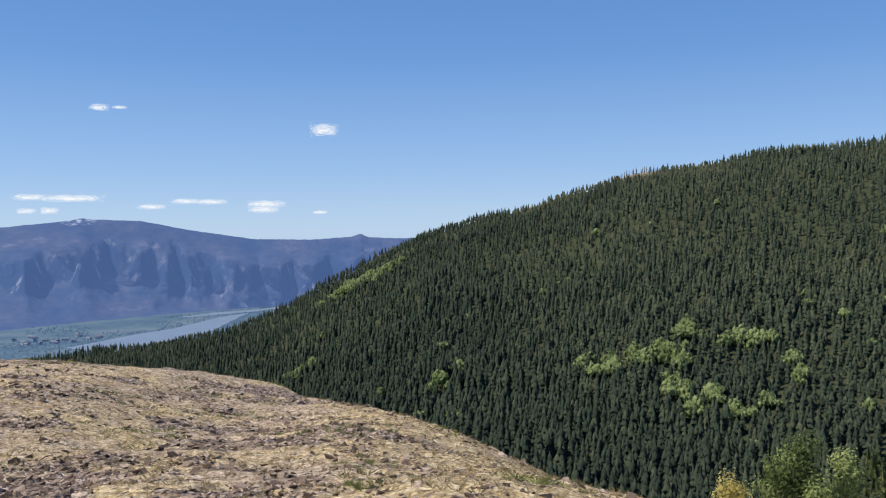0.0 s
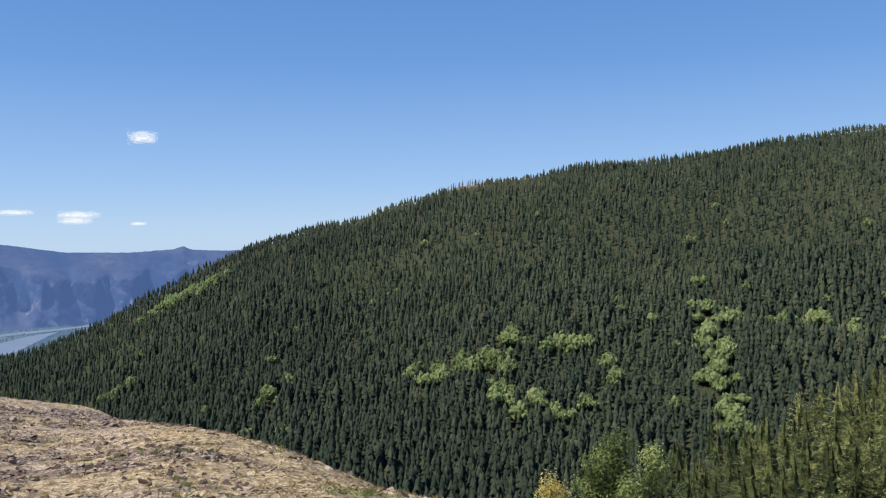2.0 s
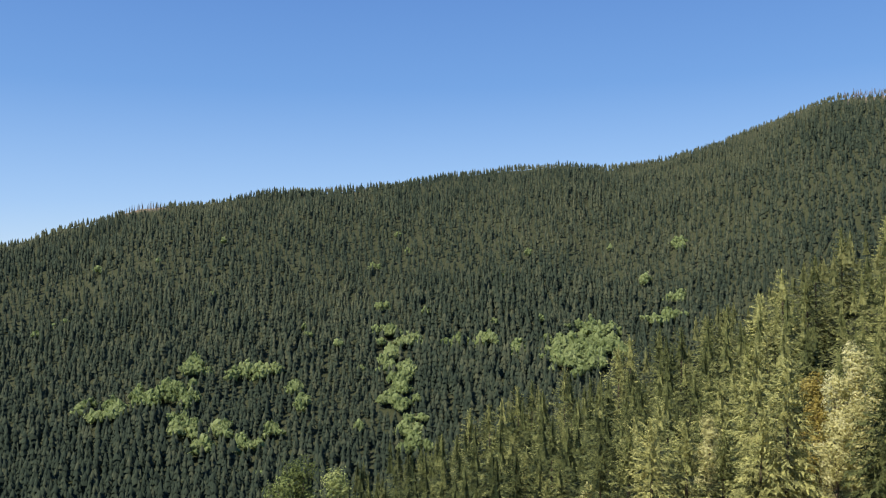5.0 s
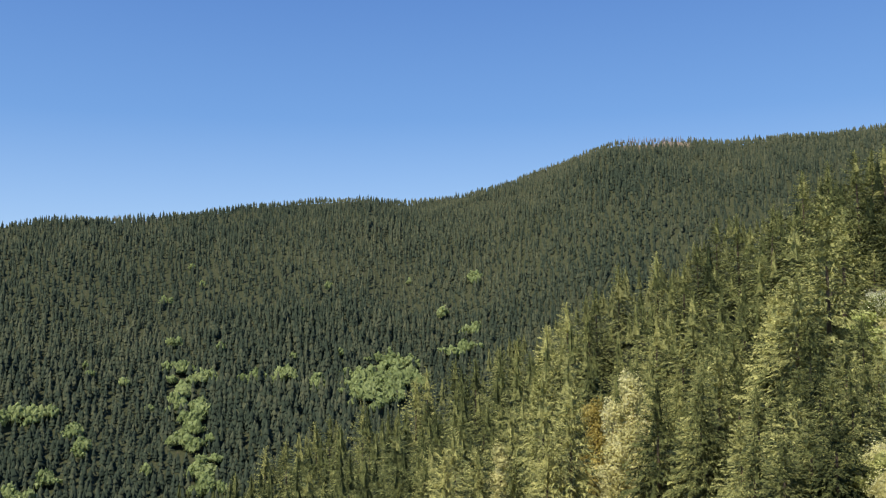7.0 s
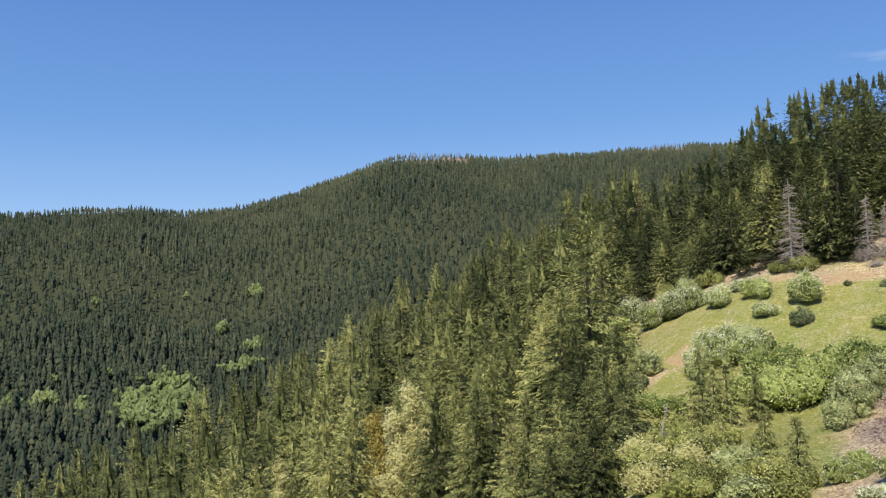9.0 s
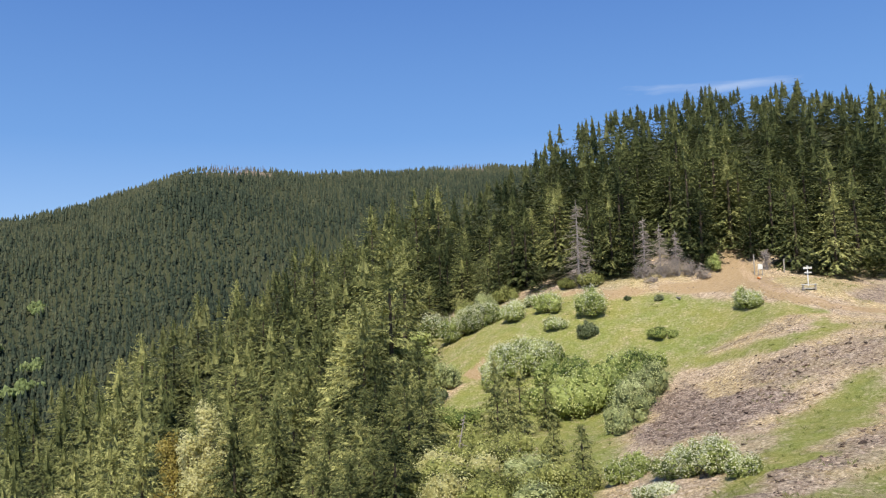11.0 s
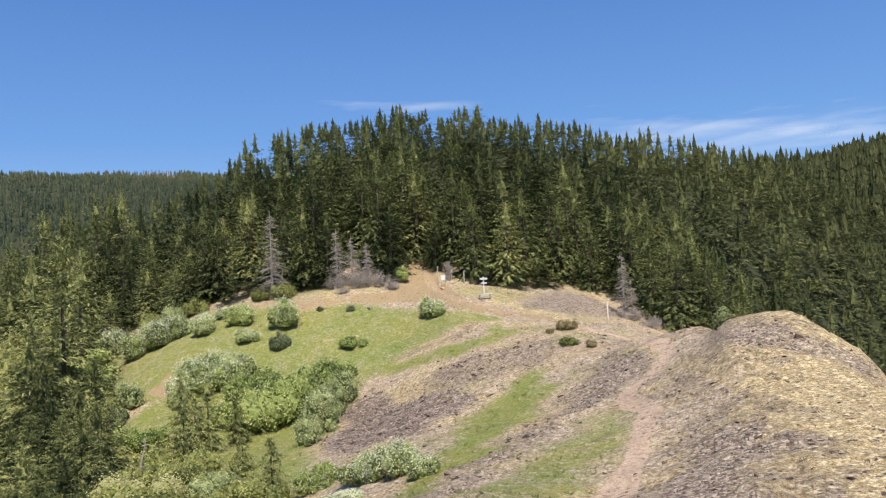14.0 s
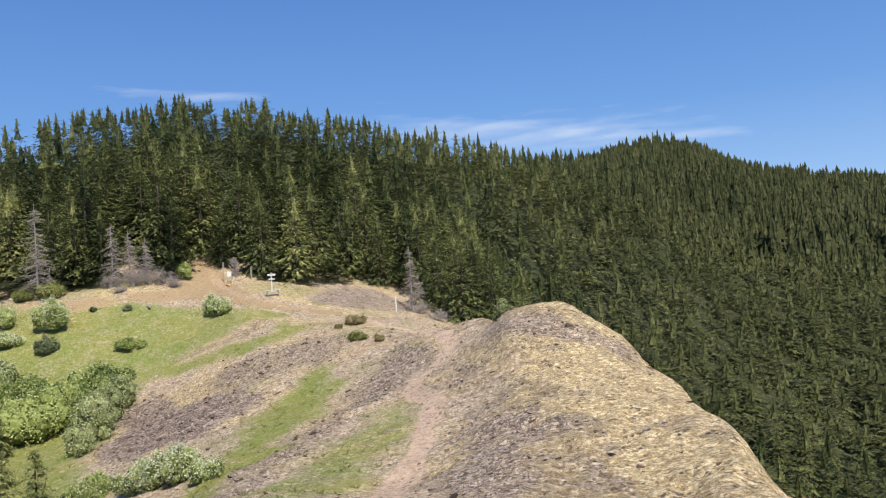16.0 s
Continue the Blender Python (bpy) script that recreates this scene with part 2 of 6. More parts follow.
def foliage(name, dark, mid, light, grain=1.5, rough=0.75, sheen=0.25, lace=0.0, gaps=0.42, thinness=0.4):
    """Leaves or needles: tint by tree (attribute) and a fine mottling."""
    m, n, l, p = nodes_of(name)
    geo = n.new("ShaderNodeNewGeometry")
    att = n.new("ShaderNodeAttribute")
    att.attribute_name = "tint"
    fine = noise_node(n, l, grain, 3, 0.7, geo.outputs["Position"])
    isl = geo.outputs["Random Per Island"]
    f = maths(n, l, "ADD", maths(n, l, "MULTIPLY", att.outputs["Fac"], 0.5), maths(n, l, "MULTIPLY", isl, 0.38))
    own = n.new("ShaderNodeObjectInfo")
    f = maths(n, l, "ADD", f, maths(n, l, "MULTIPLY", maths(n, l, "SUBTRACT", own.outputs["Random"], 0.5), 0.42))
    f = maths(n, l, "ADD", f, maths(n, l, "MULTIPLY", maths(n, l, "SUBTRACT", fine, 0.5), 0.9), True)
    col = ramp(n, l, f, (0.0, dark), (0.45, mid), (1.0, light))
    l.new(col, p.inputs["Base Color"])
    p.inputs["Roughness"].default_value = rough
    p.inputs["Specular IOR Level"].default_value = sheen
    thin = n.new("ShaderNodeBsdfTranslucent")
    l.new(col, thin.inputs[0])
    mx = n.new("ShaderNodeMixShader")
    mx.inputs[0].default_value = thinness
    l.new(p.outputs[0], mx.inputs[1])
    l.new(thin.outputs[0], mx.inputs[2])
    shader = mx.outputs[0]
    if lace:
        # needles and leaf edges: fine gaps between the sprays
        hole = ramp(n, l, noise_node(n, l, lace, 2, 0.5, geo.outputs["Position"]), (gaps - 0.02, (1, 1, 1)), (gaps + 0.02, (0, 0, 0)))
        clear = n.new("ShaderNodeBsdfTransparent")
        cut = n.new("ShaderNodeMixShader")
        l.new(hole, cut.inputs[0])
        l.new(shader, cut.inputs[1])
        l.new(clear.outputs[0], cut.inputs[2])
        shader = cut.outputs[0]
    l.new(shader, n["Material Output"].inputs[0])
    return m


def plain(name, colour, rough=0.8, vary=0.25, scale=3.0, depth=0.02, metal=0.0):
    """A surface of one colour with stains and grain at two sizes."""
    m, n, l, p = nodes_of(name)
    tc = n.new("ShaderNodeTexCoord")
    a = noise_node(n, l, scale, 4, 0.6, tc.outputs["Object"])
    b = noise_node(n, l, scale * 9, 3, 0.6, tc.outputs["Object"])
    f = maths(n, l, "ADD", maths(n, l, "MULTIPLY", a, 0.65), maths(n, l, "MULTIPLY", b, 0.35))
    lo, hi = tuple(c * (1 - vary) for c in colour), tuple(min(c * (1 + vary), 1) for c in colour)
    l.new(ramp(n, l, f, (0.3, lo), (0.7, hi)), p.inputs["Base Color"])
    p.inputs["Roughness"].default_value, p.inputs["Metallic"].default_value = rough, metal
    p.inputs["Specular IOR Level"].default_value = 0.3
    bump(n, l, p, b, 0.5, depth)
    return m


def ground_material():
    m, n, l, p = nodes_of("hill_ground")
    geo = n.new("ShaderNodeNewGeometry")
    pos = geo.outputs["Position"]
    att = n.new("ShaderNodeAttribute")
    att.attribute_name = "cover"
    sep = n.new("ShaderNodeSeparateColor")
    l.new(att.outputs["Color"], sep.inputs[0])
    scree_w, green_w, dirt_w, wood_w = sep.outputs[0], sep.outputs[1], sep.outputs[2], att.outputs["Alpha"]
    big = noise_node(n, l, 0.22, 5, 0.6, pos)
    med = noise_node(n, l, 1.0, 5, 0.65, pos)
    fine = noise_node(n, l, 4.5, 5, 0.72, pos)
    hair = noise_node(n, l, 17.0, 4, 0.7, pos)
    soft = maths(n, l, "SUBTRACT", maths(n, l, "ADD", maths(n, l, "ADD", maths(n, l, "MULTIPLY", med, 0.4), maths(n, l, "MULTIPLY", fine, 0.35)), maths(n, l, "MULTIPLY", hair, 0.25)), 0.5)
    fuzz = noise_node(n, l, 38.0, 3, 0.7, pos)
    grit = maths(n, l, "ADD", maths(n, l, "ADD", maths(n, l, "MULTIPLY", fine, 0.7), maths(n, l, "MULTIPLY", hair, 0.75)), maths(n, l, "SUBTRACT", maths(n, l, "MULTIPLY", fuzz, 0.5), 0.475))

    def stones(scale):
        near, rim = n.new("ShaderNodeTexVoronoi"), n.new("ShaderNodeTexVoronoi")
        rim.feature = "DISTANCE_TO_EDGE"
        warp = mix(n, l, 0.12, pos, n_colour)
        for v in (near, rim):
            v.inputs["Scale"].default_value = scale
            l.new(warp, v.inputs["Vector"])
        shade = n.new("ShaderNodeSeparateColor")
        l.new(near.outputs["Color"], shade.inputs[0])
        return shade.outputs[0], rim.outputs["Distance"]

    tex = n.new("ShaderNodeTexNoise")
    tex.inputs["Scale"].default_value = 2.0
    l.new(pos, tex.inputs["Vector"])
    n_colour = tex.outputs["Color"]
    tone, rim = stones(5.5)
    tone2, rim2 = stones(10.0)
    # dry moss and grass, with dark gaps
    dry = ramp(n, l, grit, (0.30, (0.09, 0.06, 0.035)), (0.40, (0.37, 0.26, 0.132)), (0.50, (0.68, 0.51, 0.270)), (0.62, (0.96, 0.82, 0.54)))
    worn = ramp(n, l, grit, (0.32, (0.13, 0.094, 0.066)), (0.47, (0.54, 0.41, 0.29)), (0.64, (0.86, 0.71, 0.54)))
    straw = n.new("ShaderNodeAttribute")
    straw.attribute_name = "straw"
    bare = maths(n, l, "ADD", maths(n, l, "ADD", maths(n, l, "MULTIPLY", big, 0.6), maths(n, l, "MULTIPLY", fine, 0.4)), maths(n, l, "MULTIPLY", maths(n, l, "SUBTRACT", 0.5, straw.outputs["Fac"]), 0.22))
    dry = mix(n, l, ramp(n, l, bare, (0.47, (0, 0, 0)), (0.6, (1, 1, 1))), dry, worn)
    # cushions of moss and grass; brown painted in the gaps stands in for their shadows
    for scale, depth in ((3.2, 0.28), (9.0, 0.45)):
        tuft = n.new("ShaderNodeTexVoronoi")
        tuft.inputs["Scale"].default_value = scale
        l.new(mix(n, l, 0.25, pos, n_colour), tuft.inputs["Vector"])
        gap = maths(n, l, "MULTIPLY", ramp(n, l, tuft.outputs["Distance"], (0.38, (0, 0, 0)), (0.66, (1, 1, 1))), depth)
        dry = mix(n, l, gap, dry, (0.13, 0.088, 0.052))
        worn = mix(n, l, gap, worn, (0.10, 0.072, 0.055))
    # broken basalt: stones of two sizes with dark cracks
    rock = ramp(n, l, maths(n, l, "ADD", maths(n, l, "MULTIPLY", tone, 0.6), maths(n, l, "MULTIPLY", hair, 0.4)), (0.2, (0.17, 0.118, 0.092)), (0.5, (0.42, 0.311, 0.243)), (0.85, (0.70, 0.56, 0.45)))
    rock = mix(n, l, ramp(n, l, rim, (0.02, (1, 1, 1)), (0.10, (0, 0, 0))), rock, (0.075, 0.055, 0.048))
    rock = mix(n, l, maths(n, l, "MULTIPLY", ramp(n, l, rim2, (0.02, (1, 1, 1)), (0.09, (0, 0, 0))), 0.7), rock, (0.11, 0.085, 0.072))
    thick = ramp(n, l, scree_w, (0.75, (1, 1, 1)), (1.05, (0.25, 0.25, 0.25)))
    rock = mix(n, l, mix(n, l, 1.0, ramp(n, l, fine, (0.47, (0, 0, 0)), (0.56, (1, 1, 1))), thick, "MULTIPLY"), rock, worn)
    # fresh grass over straw
    green = ramp(n, l, grit, (0.24, (0.120, 0.132, 0.032)), (0.48, (0.235, 0.235, 0.066)), (0.76, (0.38, 0.365, 0.13)))
    lush = ramp(n, l, grit, (0.24, (0.088, 0.118, 0.025)), (0.48, (0.188, 0.222, 0.057)), (0.76, (0.325, 0.35, 0.115)))
    moist = maths(n, l, "ADD", maths(n, l, "MULTIPLY", big, 0.7), maths(n, l, "MULTIPLY", med, 0.3))
    green = mix(n, l, ramp(n, l, moist, (0.42, (0, 0, 0)), (0.60, (1, 1, 1))), green, lush)
    thin = maths(n, l, "ADD", maths(n, l, "ADD", maths(n, l, "MULTIPLY", med, 0.6), maths(n, l, "MULTIPLY", fine, 0.4)), maths(n, l, "MULTIPLY", maths(n, l, "SUBTRACT", 0.85, green_w), 0.25))
    green = mix(n, l, ramp(n, l, thin, (0.44, (0, 0, 0)), (0.64, (0.62, 0.62, 0.62))), green, dry)
    # trodden earth
    dirt = ramp(n, l, grit, (0.28, (0.27, 0.180, 0.095)), (0.48, (0.37, 0.262, 0.146)), (0.68, (0.47, 0.355, 0.22)))
    dirt = mix(n, l, ramp(n, l, fine, (0.5, (0, 0, 0)), (0.7, (0.2, 0.2, 0.2))), dirt, worn)
    # forest litter, darkened so that gaps between the trees look shaded
    shaded_litter = ramp(n, l, grit, (0.34, (0.020, 0.027, 0.014)), (0.62, (0.065, 0.072, 0.034)))

    def edge(w, lo=0.26, hi=0.72, k=2.2):
        v = maths(n, l, "ADD", w, maths(n, l, "MULTIPLY", soft, k))
        return ramp(n, l, v, (lo, (0, 0, 0)), (hi, (1, 1, 1)))

    c = mix(n, l, edge(green_w, 0.30, 0.66, 1.5), dry, green)
    c = mix(n, l, edge(scree_w, 0.26, 0.74, 2.6), c, rock)
    c = mix(n, l, edge(dirt_w, 0.35, 0.6, 0.9), c, dirt)
    path = n.new("ShaderNodeAttribute")
    path.attribute_name = "path"
    trodden = ramp(n, l, grit, (0.32, (0.34, 0.225, 0.15)), (0.48, (0.52, 0.37, 0.26)), (0.66, (0.70, 0.54, 0.41)))
    c = mix(n, l, edge(path.outputs["Fac"], 0.35, 0.6, 0.9), c, trodden)
    c = mix(n, l, edge(wood_w), c, shaded_litter)
    # single stones showing through the moss
    specks = ramp(n, l, tone2, (0.10, (1, 1, 1)), (0.14, (0, 0, 0)))
    gate = mix(n, l, edge(green_w, 0.30, 0.66, 1.5), ramp(n, l, med, (0.44, (0, 0, 0)), (0.56, (1, 1, 1))), (0.0, 0.0, 0.0))
    c = mix(n, l, mix(n, l, 1.0, specks, gate, "MULTIPLY"), c, (0.11, 0.085, 0.072))
    l.new(c, p.inputs["Base Color"])
    p.inputs["Roughness"].default_value, p.inputs["Specular IOR Level"].default_value = 0.95, 0.1
    stony = maths(n, l, "MULTIPLY", maths(n, l, "MULTIPLY", maths(n, l, "MINIMUM", rim, 0.16), 5.0), edge(scree_w, 0.3, 0.6))
    bump(n, l, p, maths(n, l, "ADD", maths(n, l, "ADD", maths(n, l, "MULTIPLY", fine, 1.0), maths(n, l, "MULTIPLY", hair, 0.9)), stony), 0.7, 0.12)
    return m


def stone_material():
    """Broken basalt, each stone with its own shade, some bleached, most dark."""
    m, n, l, p = nodes_of("broken_basalt")
    geo, own = n.new("ShaderNodeNewGeometry"), n.new("ShaderNodeObjectInfo")
    grain = noise_node(n, l, 30.0, 4, 0.7, geo.outputs["Position"])
    f = maths(n, l, "ADD", geo.outputs["Random Per Island"], maths(n, l, "MULTIPLY", maths(n, l, "SUBTRACT", own.outputs["Random"], 0.5), 0.5))
    f = maths(n, l, "ADD", f, maths(n, l, "MULTIPLY", maths(n, l, "SUBTRACT", grain, 0.5), 1.2), True)
    l.new(ramp(n, l, f, (0.1, (0.055, 0.038, 0.029)), (0.55, (0.21, 0.147, 0.107)), (0.85, (0.32, 0.24, 0.185)), (1.0, (0.50, 0.41, 0.33))), p.inputs["Base Color"])
    p.inputs["Roughness"].default_value, p.inputs["Specular IOR Level"].default_value = 0.9, 0.2
    bump(n, l, p, grain, 0.8, 0.02)
    return m


def mountain_material():
    """Far valley side: woods, pale scree and cliffs, with haze mixed into their blue-violet colours."""
    m, n, l, p = nodes_of("hazed_mountain")
    geo = n.new("ShaderNodeNewGeometry")
    pos = geo.outputs["Position"]
    a = noise_node(n, l, 0.0035, 6, 0.62, pos, (1.0, 1.0, 0.55))
    b = noise_node(n, l, 0.02, 5, 0.6, pos)
    v = maths(n, l, "ADD", maths(n, l, "MULTIPLY", a, 0.65), maths(n, l, "MULTIPLY", b, 0.35))
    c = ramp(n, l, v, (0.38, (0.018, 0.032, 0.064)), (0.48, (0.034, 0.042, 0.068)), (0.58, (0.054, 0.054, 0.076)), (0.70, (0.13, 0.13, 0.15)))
    # steep rock: fir-clad buttresses, their shaded faces painted dark, with pale rubble chutes
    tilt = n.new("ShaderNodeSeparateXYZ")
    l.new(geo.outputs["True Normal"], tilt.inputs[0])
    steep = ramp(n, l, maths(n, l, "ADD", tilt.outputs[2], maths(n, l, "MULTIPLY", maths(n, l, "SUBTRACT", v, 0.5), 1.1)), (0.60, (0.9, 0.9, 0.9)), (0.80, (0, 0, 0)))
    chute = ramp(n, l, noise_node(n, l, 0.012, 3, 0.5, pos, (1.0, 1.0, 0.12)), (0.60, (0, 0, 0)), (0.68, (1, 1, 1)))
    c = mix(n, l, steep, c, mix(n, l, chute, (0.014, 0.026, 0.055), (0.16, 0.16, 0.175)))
    # pale rubble near the summit
    far = n.new("ShaderNodeVectorMath")
    far.operation = "DISTANCE"
    l.new(pos, far.inputs[0])
    far.inputs[1].default_value = (-1944, 4500, 57)
    rubble = mix(n, l, 1.0, ramp(n, l, maths(n, l, "MULTIPLY", far.outputs["Value"], 0.01), (0.5, (1, 1, 1)), (1.1, (0, 0, 0))), ramp(n, l, noise_node(n, l, 0.05, 4, 0.6, pos), (0.50, (0, 0, 0)), (0.58, (0.8, 0.8, 0.8))), "MULTIPLY")
    c = mix(n, l, rubble, c, (0.42, 0.42, 0.42))
    l.new(c, p.inputs["Base Color"])
    p.inputs["Roughness"].default_value, p.inputs["Specular IOR Level"].default_value = 1.0, 0.0
    # faint blue glow in place of haze over the gorge
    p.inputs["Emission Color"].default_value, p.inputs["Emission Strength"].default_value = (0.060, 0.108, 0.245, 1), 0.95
    bump(n, l, p, b, 0.5, 14)
    return m


def cloud_material(name, scale, density, ragged=2.4, thin=4.0):
    """White vapour, thinning to nothing towards ragged edges."""
    m, n, l, p = nodes_of(name)
    tc = n.new("ShaderNodeTexCoord")
    a = noise_node(n, l, scale, 6, 0.6, tc.outputs["Object"], (1.0, 1.0, thin))
    uv = n.new("ShaderNodeAttribute")
    uv.attribute_name = "tint"
    f = maths(n, l, "MULTIPLY", uv.outputs["Fac"], density)
    f = maths(n, l, "ADD", f, maths(n, l, "MULTIPLY", maths(n, l, "SUBTRACT", a, 0.62), ragged), True)
    # the vapour glows white in place of sunlight falling on it
    e = n.new("ShaderNodeEmission")
    e.inputs[0].default_value, e.inputs[1].default_value = (0.93, 0.96, 1.0, 1), 0.92
    tr = n.new("ShaderNodeBsdfTransparent")
    mx = n.new("ShaderNodeMixShader")
    l.new(f, mx.inputs[0])
    l.new(tr.outputs[0], mx.inputs[1])
    l.new(e.outputs[0], mx.inputs[2])
    l.new(mx.outputs[0], n["Material Output"].inputs[0])
    return m


def water_material():
    m, n, l, p = nodes_of("river_water")
    geo = n.new("ShaderNodeNewGeometry")
    a = noise_node(n, l, 0.01, 4, 0.6, geo.outputs["Position"], (1, 3, 1))
    l.new(ramp(n, l, a, (0.3, (0.16, 0.21, 0.28)), (0.7, (0.21, 0.265, 0.34))), p.inputs["Base Color"])
    p.inputs["Roughness"].default_value = 0.35
    bump(n, l, p, a, 0.2, 2.0)
    return m


def valley_material(name="hazy_valley_floor", scale=0.006):
    """Fields, woods and sandbanks of the valley floor, with bluish haze put into their colour."""
    m, n, l, p = nodes_of(name)
    geo = n.new("ShaderNodeNewGeometry")
    a = noise_node(n, l, scale, 6, 0.65, geo.outputs["Position"])
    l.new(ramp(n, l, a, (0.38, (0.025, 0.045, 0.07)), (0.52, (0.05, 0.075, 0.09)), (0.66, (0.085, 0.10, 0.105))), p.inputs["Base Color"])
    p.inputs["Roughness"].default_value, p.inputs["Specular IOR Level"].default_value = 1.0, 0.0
    # emission lifts the surface like haze, nothing here is a light
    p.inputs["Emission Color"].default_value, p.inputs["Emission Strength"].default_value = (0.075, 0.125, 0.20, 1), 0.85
    return m


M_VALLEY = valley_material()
M_GROUND = ground_material()
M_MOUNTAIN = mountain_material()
M_WATER = water_material()
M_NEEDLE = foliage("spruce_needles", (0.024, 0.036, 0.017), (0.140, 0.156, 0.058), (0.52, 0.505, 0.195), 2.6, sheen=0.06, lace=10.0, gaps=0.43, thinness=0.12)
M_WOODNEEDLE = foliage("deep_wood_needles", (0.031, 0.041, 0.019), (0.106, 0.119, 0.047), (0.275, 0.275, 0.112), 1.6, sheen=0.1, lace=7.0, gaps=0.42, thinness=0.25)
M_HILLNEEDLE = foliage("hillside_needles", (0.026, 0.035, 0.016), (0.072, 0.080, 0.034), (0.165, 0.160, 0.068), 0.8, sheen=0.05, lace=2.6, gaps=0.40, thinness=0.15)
# mixed bluer than the near needles for the air over the ridge
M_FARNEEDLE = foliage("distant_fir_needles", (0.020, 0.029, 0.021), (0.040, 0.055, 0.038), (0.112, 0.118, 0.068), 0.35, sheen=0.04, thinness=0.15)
M_MAPLE = foliage("fresh_maple_leaves", (0.17, 0.22, 0.085), (0.28, 0.34, 0.14), (0.39, 0.44, 0.20), 0.4, sheen=0.08, thinness=0.45)
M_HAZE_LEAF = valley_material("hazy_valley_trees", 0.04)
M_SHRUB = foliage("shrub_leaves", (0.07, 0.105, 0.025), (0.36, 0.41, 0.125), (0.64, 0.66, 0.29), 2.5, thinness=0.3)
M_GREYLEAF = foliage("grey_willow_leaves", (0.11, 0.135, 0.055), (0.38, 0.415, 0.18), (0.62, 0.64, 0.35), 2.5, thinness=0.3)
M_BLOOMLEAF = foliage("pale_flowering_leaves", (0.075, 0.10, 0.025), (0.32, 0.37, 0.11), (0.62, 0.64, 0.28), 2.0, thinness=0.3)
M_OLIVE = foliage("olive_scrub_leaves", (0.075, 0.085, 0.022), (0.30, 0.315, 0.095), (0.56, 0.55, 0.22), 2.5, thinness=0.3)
M_WILLOWDARK = foliage("dark_willow_leaves", (0.07, 0.09, 0.04), (0.17, 0.20, 0.10), (0.30, 0.33, 0.19), 2.5, thinness=0.3)
M_TWIGLEAF = foliage("brown_heath_leaves", (0.10, 0.08, 0.04), (0.27, 0.22, 0.105), (0.42, 0.36, 0.19), 2.5, thinness=0.3)
M_ALDER = foliage("alder_leaves", (0.09, 0.12, 0.035), (0.25, 0.30, 0.10), (0.44, 0.48, 0.19), 2.0, thinness=0.35)
M_PALELEAF = foliage("pale_spring_leaves", (0.34, 0.32, 0.12), (0.63, 0.60, 0.29), (0.82, 0.78, 0.48), 2.5, thinness=0.45)
M_YELLOW = foliage("yellow_young_leaves", (0.28, 0.22, 0.05), (0.52, 0.44, 0.14), (0.68, 0.60, 0.26), 2.5, thinness=0.45)
M_BLOSSOM = foliage("cream_blossom", (0.60, 0.60, 0.40), (0.82, 0.82, 0.62), (0.90, 0.90, 0.76), 3.0)
M_DRYBLADE = foliage("dry_grass_blades", (0.20, 0.14, 0.06), (0.40, 0.31, 0.15), (0.58, 0.48, 0.27), 4.0)
M_GREENBLADE = foliage("green_grass_blades", (0.10, 0.12, 0.03), (0.20, 0.23, 0.06), (0.34, 0.33, 0.12), 4.0)
M_DEADTWIG = plain("grey_dead_twigs", (0.33, 0.28, 0.245), 0.95, 0.3, 3.0, 0.02)
M_STONE = stone_material()
M_WHITEWOOD = plain("weathered_white_wood", (0.62, 0.61, 0.58), 0.7, 0.12, 4.0, 0.004)
M_GREYWOOD = plain("weathered_grey_wood", (0.30, 0.27, 0.24), 0.85, 0.25, 4.0, 0.006)
M_ORANGE = plain("orange_paint", (0.62, 0.22, 0.07), 0.6, 0.15, 4.0, 0.002)
M_TWIG = plain("brown_twigs", (0.13, 0.095, 0.07), 0.9, 0.3, 4.0, 0.01)
# house colours greyed towards blue for the haze over the town
M_WALL = plain("hazed_house_wall", (0.44, 0.46, 0.51), 0.8, 0.1, 0.3, 0.01)
M_ROOF = plain("hazed_house_roof", (0.15, 0.17, 0.22), 0.8, 0.2, 0.3, 0.02)
M_CLOUD = cloud_material("cumulus_vapour", 0.022, 1.25)
M_CIRRUS = cloud_material("cirrus_vapour", 0.0024, 0.24, 0.62, 7.0)
M_BARK = plain("conifer_bark", (0.10, 0.075, 0.055), 0.9, 0.4, 2.0, 0.03)
M_SNAGGREY = plain("grey_snag_wood", (0.15, 0.14, 0.14), 0.95, 0.3, 0.5, 0.02)
M_DEADWOOD = plain("bleached_dead_wood", (0.27, 0.24, 0.225), 0.9, 0.3, 3.0, 0.02)


# ---- ground sheet ----
TRAIL = [(102.6, 15), (103.6, 20), (104.3, 24.0), (105.3, 28.2), (105.8, 30.2), (106.4, 32.0), (106.9, 33.7), (107.2, 36.0), (106.8, 38.6), (106.2, 40.5), (106.1, 41.9), (106.6, 43.3), (107.5, 44.3), (108.2, 45.5), (108.7, 46.2), (108.5, 48.4), (107.8, 51), (106.8, 58), (105.5, 61.2), (104.2, 63.9), (102.4, 69.8), (100.5, 72.4), (98.7, 74.3), (97.2, 76.2), (95.7, 79.1), (94.6, 83.9), (93.8, 90.0), (93.3, 94), (93.1, 100)]


BALD = [(57.6, 63.4, 120), (24.0, 28.8, 55), (74.2, 77.8, 55), (11.5, 15, 40)]


